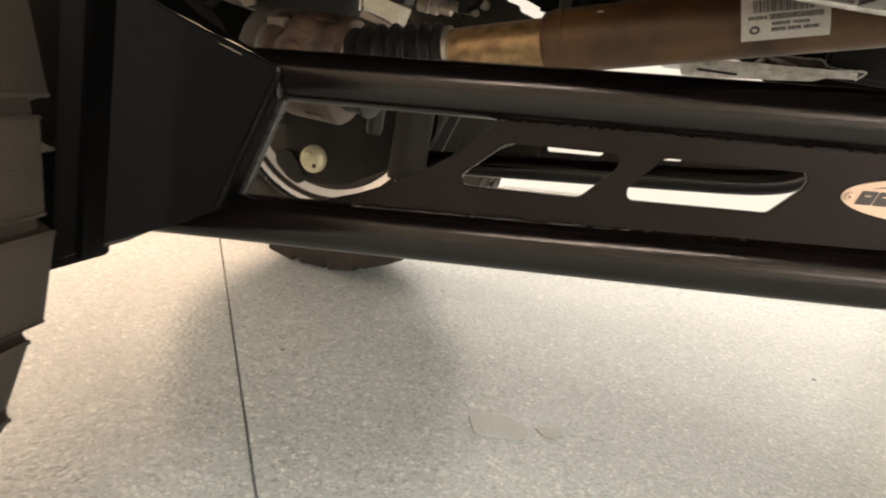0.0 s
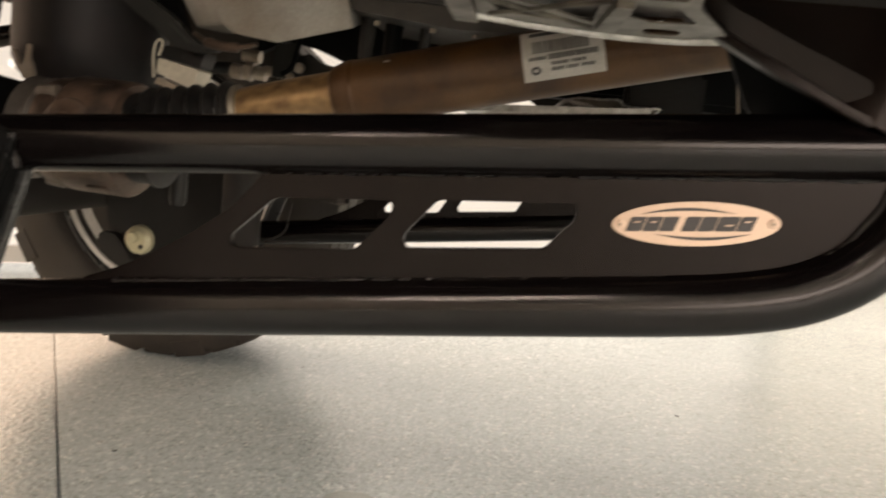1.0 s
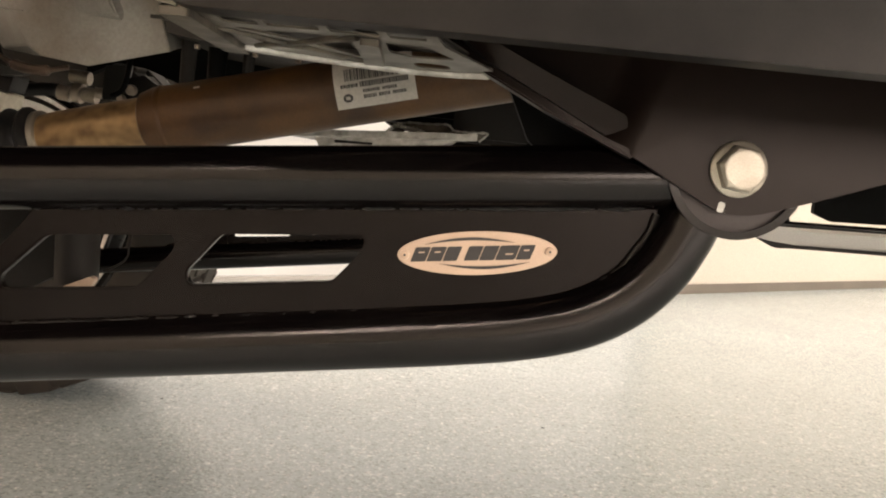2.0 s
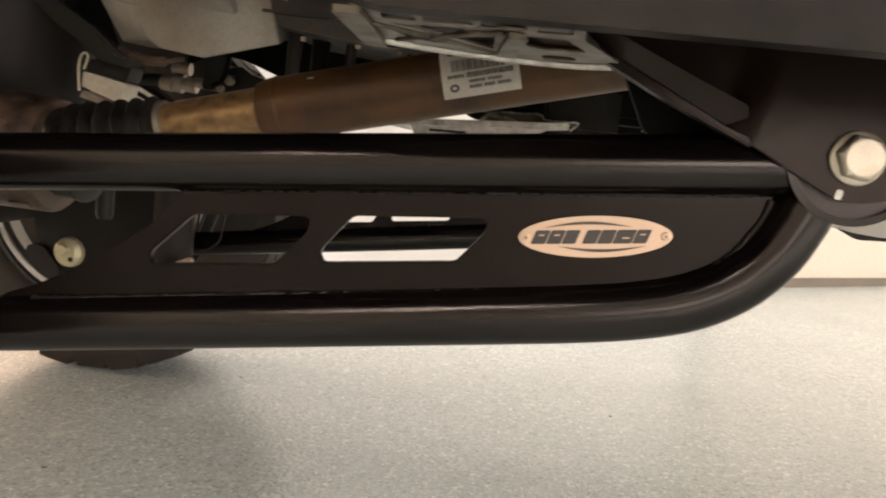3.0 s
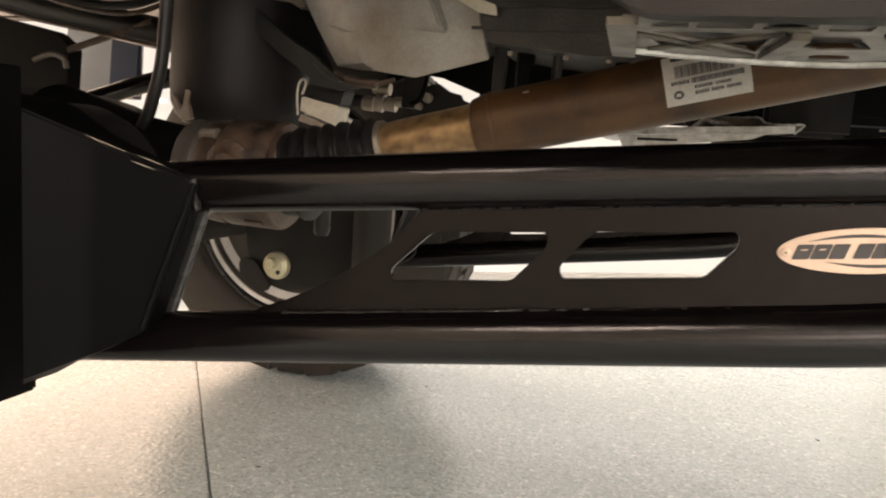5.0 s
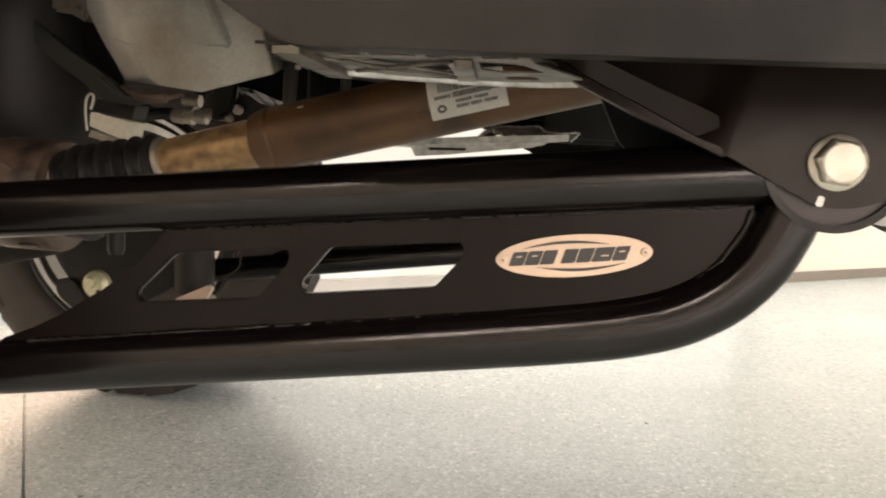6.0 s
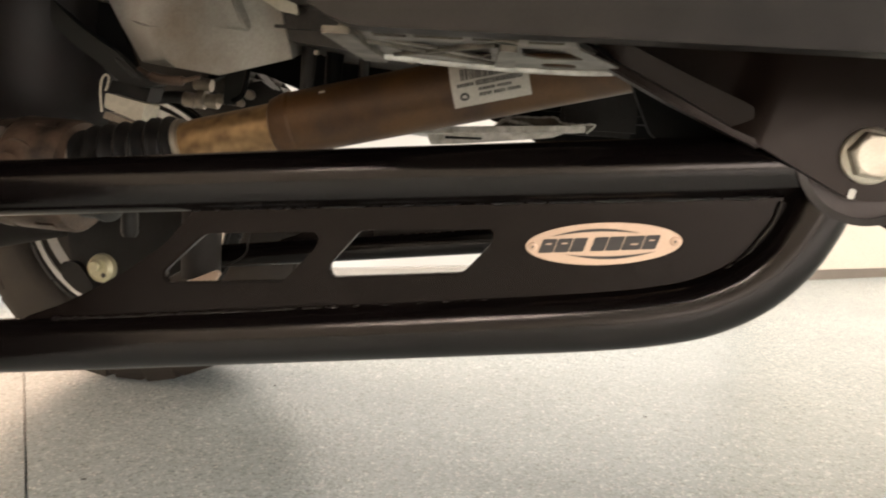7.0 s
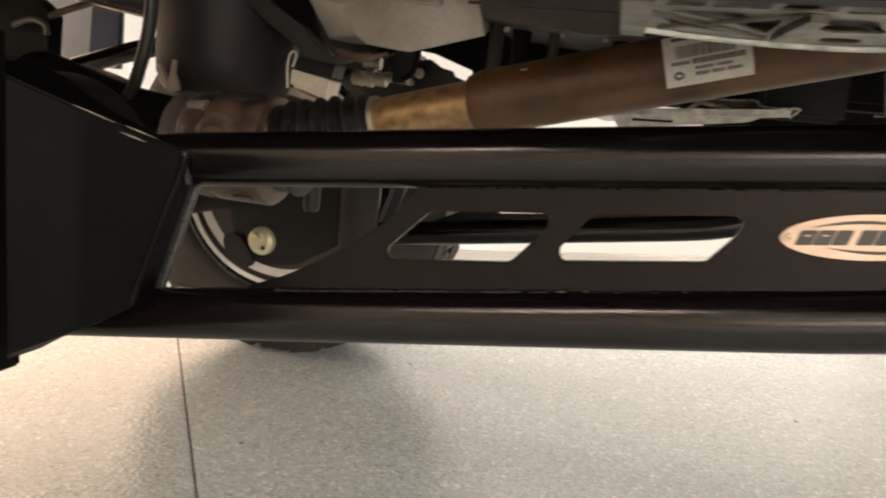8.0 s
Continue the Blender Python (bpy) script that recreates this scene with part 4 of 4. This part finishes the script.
# cables and pipes clipped along the crossmember
for k, (dz, dy, r, mat) in enumerate(((0.034, -0.03, 0.0070, RUBBER), (0.050, -0.02, 0.0050, CAST), (0.072, -0.01, 0.0090, RUBBER), (0.014, -0.045, 0.0040, TAN_CAST))):
    line = [(-1.30, 1.09 + dy, 0.866 + dz), (-1.10, 1.085 + dy, 0.815 + dz), (-0.95, 1.09 + dy, 0.800 + dz), (-0.82, 1.085 + dy, 0.760 + dz), (-0.70, 1.09 + dy, 0.752 + dz), (-0.60, 1.10 + dy, 0.79 + dz)]
    part("cable", sweep(curve([(x, y, z + 0.006 * math.sin(3.0 * k + 9.0 * x)) for x, y, z in line]), r, 10), mat, truck, "cable clipped along the front crossmember")
beam = part("front_crossmember", sweep([(-1.25, 1.12, 0.850), (-0.924, 1.12, 0.785), (-0.66, 1.12, 0.742)], 0.026, 12), DARK_CAST, truck, "dark greasy front crossmember")
part("beam_edge", sweep([(-1.25, 1.095, 0.826), (-0.925, 1.095, 0.761), (-0.66, 1.095, 0.722)], 0.0030, 8), TAN_CAST, beam)
part("beam_bracket", slab(rounded([(-1.20, 0.80), (-0.90, 0.745), (-0.866, 0.720), (-0.872, 0.640), (-1.20, 0.600)], 0.01), 1.10, 1.13, (), 0.003), BLACK, beam)
part("bracket_clip", sweep(curve([(-0.93, 1.09, 0.695), (-0.895, 1.09, 0.706), (-0.868, 1.09, 0.700), (-0.862, 1.09, 0.684)]), 0.005, 10), CAST, beam)
part("upper_link", sweep([(-0.866, 1.10, 0.715), (-0.70, 1.10, 0.765)], 0.006, 10), TAN_CAST, beam)
# Plain dark box added to fill in the unlit engine bay.
part("engine_block", box((-1.3, 0.80, 0.80), (-0.36, 1.35, 0.99), 0.02), DARK_CAST, truck, "plain dark filler box for the engine's underside")
# Black panel added to cover bright background above the crossmember.
part("dark_screen", slab([(-1.50, 0.885), (-1.20, 0.826), (-0.868, 0.772), (-0.62, 0.735), (-0.62, 0.99), (-1.50, 0.99)], 1.40, 1.412), BLACK, truck, "black panel added to hide the bright background")
guard = part("splash_guard", slab(rounded([(-1.64, 0.665), (-1.362, 0.665), (-1.352, 1.02), (-1.60, 1.02)], 0.006), 1.905, 1.912, (), 0.002), BOARD, truck, "pale grey splash guard inside the far wing")
part("guard_panel", slab(rounded([(-1.462, 0.668), (-1.368, 0.668), (-1.358, 1.00), (-1.440, 1.00)], 0.004), 1.893, 1.903, (), 0.002), BLUE, guard, "navy blue panel")
part("wheel_well_liner", box((-1.45, 1.45, 0.95), (-0.15, 1.92, 0.985), 0.01), BLACK, truck)

# slotted alloy plate behind the sill
def at_height(bm, z):
    """Lays an x-z plate down level, its depth becoming its height above z."""
    for v in bm.verts:
        v.co = Vector((v.co.x, v.co.z, z + v.co.y))
    return bm


holes = [rounded(h, 0.003) for h in ([(0.108, 0.447), (0.127, 0.446), (0.126, 0.463), (0.107, 0.464)], [(0.131, 0.446), (0.158, 0.444), (0.158, 0.462), (0.130, 0.463)], [(0.163, 0.445), (0.188, 0.443), (0.189, 0.461), (0.163, 0.463)], [(0.193, 0.446), (0.213, 0.445), (0.2135, 0.462), (0.194, 0.464)])]
holes += [rounded(h, 0.002) for h in ([(0.107, 0.478), (0.166, 0.474), (0.140, 0.507)], [(0.102, 0.486), (0.133, 0.514), (0.112, 0.533)], [(0.171, 0.482), (0.168, 0.548), (0.145, 0.515)], [(0.118, 0.538), (0.138, 0.519), (0.160, 0.556)])]
holes.append(rounded([(0.190, 0.480), (0.212, 0.481), (0.228, 0.524), (0.202, 0.531), (0.189, 0.517)], 0.004))
holes.append(rounded([(0.199, 0.552), (0.222, 0.549), (0.226, 0.572), (0.203, 0.578)], 0.0105))
plate = slab(rounded([(0.094, 0.432), (0.217, 0.424), (0.222, 0.476), (0.252, 0.556), (0.252, 0.572), (0.224, 0.586), (0.185, 0.587), (0.132, 0.570), (0.090, 0.540)], 0.004), 0.0, 0.0012, holes)
tray_ob = part("slotted_plate", at_height(plate, 0.673), ALLOY, truck, "dirty alloy support plate with slots and cross ribs")
part("plate_rib", at_height(slab(rounded([(0.086, 0.430), (0.102, 0.429), (0.095, 0.560), (0.080, 0.556)], 0.002), 0.0, 0.004, (), 0.001), 0.6685), ALLOY, tray_ob)
part("plate_rib", at_height(slab(rounded([(0.178, 0.466), (0.188, 0.468), (0.183, 0.552), (0.170, 0.552)], 0.002), 0.0, 0.004, (), 0.001), 0.6685), ALLOY, tray_ob)
part("plate_rib", sweep([(0.098, 0.480, 0.6725), (0.168, 0.561, 0.6725)], 0.0018, 8), ALLOY, tray_ob)
part("plate_rib", sweep([(0.176, 0.470, 0.6725), (0.104, 0.540, 0.6725)], 0.0018, 8), ALLOY, tray_ob)
part("plate_web", at_height(slab(rounded([(0.097, 0.436), (0.214, 0.430), (0.219, 0.474), (0.236, 0.534), (0.200, 0.542), (0.176, 0.560), (0.136, 0.560), (0.096, 0.536)], 0.003), 0.0, 0.0012), 0.6785), CAST, tray_ob, "grimy recess behind the plate")
# Paler alloy than the plate: the light on the lip is painted in.
part("plate_lip", sweep(curve([(0.090, 0.545, 0.6722), (0.132, 0.571, 0.6722), (0.185, 0.587, 0.6722), (0.224, 0.586, 0.6722), (0.250, 0.573, 0.6722)]), 0.0028, 10), BRIGHT, tray_ob, "rolled lip of the plate, paler where light falls on it")

# crossmember seen under the driveshaft
cross = slab(rounded([(0.03, 0.96), (0.215, 0.96), (0.258, 0.975), (0.232, 1.02), (0.22, 1.30), (0.03, 1.30)], 0.006), 0.0, 0.008, [rounded([(0.10, 0.972), (0.155, 0.972), (0.155, 0.985), (0.10, 0.985)], 0.005)], 0.002)
for v in cross.verts:
    v.co = Vector((v.co.x, v.co.z, 0.624 + v.co.y + 0.07 * v.co.x))
cross_ob = part("crossmember", cross, BRIGHT, truck, "bright alloy crossmember with a slot")
flange = slab(rounded([(0.076, 0.634), (0.147, 0.641), (0.158, 0.652), (0.171, 0.6565), (0.218, 0.6585), (0.227, 0.6525), (0.269, 0.6525), (0.257, 0.643), (0.200, 0.637), (0.077, 0.6335)], 0.002), 1.004, 1.014, [rounded([(0.160, 0.6425), (0.166, 0.6470), (0.182, 0.6450), (0.190, 0.6410)], 0.0015)], 0.0015)
rnd = random.Random(21)
for v in flange.verts:
    v.co += Vector((rnd.uniform(-1, 1), rnd.uniform(-3, 1), rnd.uniform(-1, 1))) * 0.0008
part("cast_flange", flange, ALLOY, cross_ob, "rough cast alloy flange of the crossmember")
part("front_bar", slab(rounded([(0.056, 0.634), (0.066, 0.615), (0.108, 0.619), (0.213, 0.633), (0.229, 0.640), (0.213, 0.643), (0.138, 0.643)], 0.002), 0.988, 1.000, [rounded([(0.082, 0.6235), (0.130, 0.6250), (0.130, 0.6282), (0.082, 0.6272)], 0.0012)], 0.0012), BRIGHT, cross_ob, "bright alloy front bar with a slot")
# Dark sheet behind the bar's slot puts in the shade of the hole.
part("slot_dark_backing", slab([(0.078, 0.6215), (0.134, 0.6232), (0.134, 0.6300), (0.078, 0.6292)], 0.9985, 1.0005), DARK_CAST, cross_ob)
hoop = curve([(0.143, 0.985, 0.639), (0.149, 0.985, 0.645), (0.158, 0.985, 0.6515), (0.170, 0.984, 0.6490), (0.184, 0.985, 0.6475), (0.195, 0.985, 0.643), (0.202, 0.985, 0.638)])
part("cast_hoop", sweep(hoop, [0.0026 + 0.0009 * math.sin(2.3 * k) for k in range(len(hoop))], 10), BRIGHT, cross_ob, "bright lumpy cast hoop")
rim = curve([(0.158, 1.002, 0.6535), (0.171, 1.002, 0.6570), (0.196, 1.003, 0.6575), (0.218, 1.002, 0.6590), (0.227, 1.002, 0.6530), (0.246, 1.003, 0.6520), (0.268, 1.002, 0.6530), (0.259, 1.0, 0.642)])
part("flange_edge", sweep(rim, [0.0013 + 0.0004 * math.sin(1.7 * k) for k in range(len(rim))], 8), BRIGHT, cross_ob)
part("dark_stay", box((0.225, 1.01, 0.640), (0.32, 1.03, 0.70), 0.006), DARK_CAST, cross_ob)
part("stay_edge", sweep([(0.348, 1.005, 0.652), (0.360, 1.005, 0.652), (0.352, 1.005, 0.70)], [0.0016, 0.0017, 0.0015], 8), FITTING, cross_ob)

# exhaust and far-side step bar beyond the bracket
board = part("step_board", slab(rounded([(0.777, 0.537), (0.796, 0.561), (0.87, 0.556), (1.6, 0.578), (1.6, 0.548), (0.873, 0.529), (0.805, 0.534)], [0.003, 0.008, 0.02, 0, 0, 0.02, 0.01]), 1.42, 1.52, (), 0.004), PALE, truck, "pale grey step board on the far side")
# Dark strip along the lower edge puts in the shade under the step.
part("step_shade_strip", slab(rounded([(0.774, 0.5385), (0.803, 0.5335), (0.851, 0.5300), (1.6, 0.5490), (1.6, 0.5400), (0.840, 0.5235), (0.813, 0.5210)], [0.002, 0.004, 0.004, 0, 0, 0.012, 0.010]), 1.412, 1.418, (), 0.001), SHOCK, board, "dull olive-grey strip for the step's shaded underside")
step = part("step_bar", sweep([(0.70, 1.40, 0.5635), (0.86, 1.40, 0.5675), (1.6, 1.40, 0.588)], 0.0055, 12), POWDER, truck, "thin black step bar")
part("step_plate", slab(rounded([(0.60, 0.566), (0.828, 0.570), (0.822, 0.590), (0.819, 0.602), (0.836, 0.609), (1.5, 0.66), (1.5, 0.72), (0.60, 0.72)], 0.003), 1.40, 1.41, (), 0.001), BLACK, step)
part("step_plate", slab(rounded([(0.866, 0.590), (0.90, 0.578), (1.5, 0.60), (1.5, 0.67), (0.866, 0.612)], 0.003), 1.402, 1.412, (), 0.001), BLACK, step)

# far axle bracket with its nut, and shock absorber
far = rounded([(-0.668, 0.43), (-0.662, 0.365), (-0.640, 0.320), (-0.590, 0.294), (-0.52, 0.303), (-0.42, 0.362), (-0.37, 0.43), (-0.37, 0.55), (-0.67, 0.54)], 0.025)
bracket_far = part("axle_bracket", slab(far, 1.346, 1.362, (), 0.003), DARK_CAST, truck, "dark cast axle bracket on the far side")
part("bracket_lug", slab(rounded([(-0.672, 0.350), (-0.672, 0.322), (-0.642, 0.296), (-0.614, 0.286), (-0.604, 0.308), (-0.640, 0.352)], 0.012), 1.334, 1.350, (), 0.006), DARK_CAST, bracket_far)
part("bracket_nut", lathe([(0.0, -0.016), (0.018, -0.016), (0.026, -0.010), (0.028, -0.003), (0.028, 0.0), (0.0, 0.0)], (-0.593, 1.346, 0.343), "y", 28), NUT, bracket_far, "yellow zinc-plated nut")
for a, b, r in ((-0.004, 0.006, 0.011),):
    part("stud_end", lathe([(0.0, -0.026), (r - 0.002, -0.026), (r, -0.022), (r, -0.014)], (-0.593 + a, 1.346, 0.343 + b), "y", 18), NUT, bracket_far)
part("nut_mark", lathe([(0.0, -0.0175), (0.0045, -0.0175), (0.0045, -0.014)], (-0.583, 1.346, 0.332), "y", 12), BADGE_BLACK, bracket_far)
shock = part("shock_absorber", sweep([(-0.3835, 1.31, 0.352), (-0.3785, 1.30, 0.600)], 0.0345, 28), SHOCK, truck, "dull brown-grey shock absorber body")
part("shock_eye", slab(rounded([(-0.386, 0.3500), (-0.329, 0.3770), (-0.321, 0.3720), (-0.333, 0.3500), (-0.346, 0.3220), (-0.380, 0.3200)], [0.004, 0.004, 0.004, 0.006, 0.008, 0.008]), 1.244, 1.258, (), 0.002), BRASS, shock, "pale sand-coloured lower shock bushing")
part("shock_pin", lathe([(0.0, -0.020), (0.0092, -0.020), (0.0092, 0.075), (0.0, 0.075)], (-0.359, 1.252, 0.3360), "y", 16), ZINC, shock)
part("brake_line", sweep(curve([(-0.334, 1.30, 0.377), (-0.307, 1.30, 0.392), (-0.295, 1.30, 0.406), (-0.293, 1.30, 0.424), (-0.288, 1.30, 0.450)]), 0.0018, 8), SHOCK, shock, "thin bent metal brake line")
part("brake_line", sweep([(-0.334, 1.30, 0.377), (-0.238, 1.30, 0.392)], 0.0018, 8), SHOCK, shock)
stub = part("mount_stub", sweep([(-0.2985, 0.92, 0.474), (-0.2985, 0.92, 0.480), (-0.298, 0.92, 0.56)], [0.008, 0.0105, 0.0105], 20), DARK_CAST, truck, "dark greasy stub below the engine mount")
part("stub_collar", lathe([(0.0, 0.0), (0.020, 0.0), (0.022, 0.004), (0.022, 0.022), (0.0, 0.026)], (-0.318, 0.97, 0.515), "z", 20), DARK_CAST, stub)

# near axle bracket: folded and welded box at the front end of the arm
def folded(columns, back):
    """Plates standing side by side: columns of (x, y, z low, z high) seen from outside, closed behind at y = back."""
    bm = bmesh.new()
    low = [bm.verts.new((x, y, a)) for x, y, a, b in columns]
    top = [bm.verts.new((x, y, b)) for x, y, a, b in columns]
    low_b = [bm.verts.new((x, back, a)) for x, y, a, b in columns]
    top_b = [bm.verts.new((x, back, b)) for x, y, a, b in columns]
    for k in range(len(columns) - 1):
        for p, q in ((low, top), (top, top_b), (top_b, low_b), (low_b, low)):
            bm.faces.new((p[k], p[k + 1], q[k + 1], q[k]))
    for k in (0, -1):
        bm.faces.new((low[k], top[k], top_b[k], low_b[k]))
    bmesh.ops.recalc_face_normals(bm, faces=bm.faces)
    return bezel(bm, 0.002)


near_bracket = part("axle_bracket", folded([(-0.244, 0.566, 0.548, 0.560), (-0.262, 0.561, 0.494, 0.5665), (-0.284, 0.556, 0.430, 0.5725), (-0.322, 0.545, 0.408, 0.5855), (-0.335, 0.540, 0.402, 0.5905), (-0.372, 0.505, 0.384, 0.6110), (-0.398, 0.484, 0.368, 0.6200)], 0.580), AXLE_BLACK, truck, "black welded axle bracket at the front end of the arm")
part("bracket_flange", box((-0.3725, 0.484, 0.378), (-0.3655, 0.512, 0.640), 0.0015), AXLE_BLACK, near_bracket)
part("bracket_flange", box((-0.410, 0.470, 0.358), (-0.399, 0.560, 0.462), 0.003), AXLE_BLACK, near_bracket)
part("bushing_housing", lathe([(0.0, 0.0), (0.074, 0.0), (0.088, 0.010), (0.092, 0.03), (0.092, 0.13), (0.085, 0.15), (0.0, 0.15)], (-0.452, 0.545, 0.525), "y", 40), RUBBER, near_bracket, "round black bushing housing")
for x, z in ((-0.415, 0.462),):
    part("bracket_bolt", lathe([(0.011, 0.0), (0.011, -0.012), (0.0, -0.013)], (x, 0.471, z), "y", 6), BLACK, near_bracket)
# Thin pale slivers put in as glints along the bracket's upper edges.
for p, q in (((-0.331, 0.5405, 0.5895), (-0.300, 0.5500, 0.5785)), ((-0.292, 0.5540, 0.5765), (-0.268, 0.5585, 0.5690)), ((-0.296, 0.5515, 0.5715), (-0.276, 0.5560, 0.5655))):
    part("edge_glint", sweep([p, Vector(p).lerp(Vector(q), 0.5), q], [0.0002, 0.0006, 0.0002], 8), FITTING, near_bracket)
part("weld_bead", bead([(-0.2435, 0.5635, 0.556), (-0.262, 0.5585, 0.500), (-0.2845, 0.5535, 0.432)], 0.0035, 9), BLACK, near_bracket)

# small dark chips of dirt on the floor
def chip(x, y, size, turn):
    b = box((-size, -size * 0.35, 0.0), (size, size * 0.35, size * 0.3), size * 0.12)
    bmesh.ops.transform(b, matrix=Matrix.Translation((x, y, 0.0)) @ Matrix.Rotation(turn, 4, "Z"), verts=b.verts)
    tagged(mesh_object("dirt_chip", b, DARK_CAST), "tiny dark chip of dirt on the floor", "dirt", "dirt chips")


# clear resin spill on the floor
def spill(points):
    pts = rounded(points, 0.008)
    b = slab(pts, 0.0, 0.0030, (), 0.0022)
    for v in b.verts:
        v.co = Vector((v.co.x, v.co.z, v.co.y + 0.0002))
    return b


tagged(mesh_object("resin_spill", spill([(-0.149, 1.159), (-0.122, 1.100), (-0.044, 1.126), (-0.042, 1.165), (-0.084, 1.194), (-0.129, 1.186)]), SPILL), "smooth clear resin spill dried on the floor", "spill", "resin spills")
tagged(mesh_object("resin_spill", spill([(-0.037, 1.183), (-0.011, 1.158), (0.018, 1.185), (0.005, 1.203), (-0.024, 1.195)]), SPILL), "small clear resin spill dried on the floor", "spill", "resin spills")

chip(-0.531, 1.19, 0.0045, 0.5)
chip(-0.398, 1.771, 0.004, 1.2)
chip(0.507, 1.842, 0.0045, -0.4)
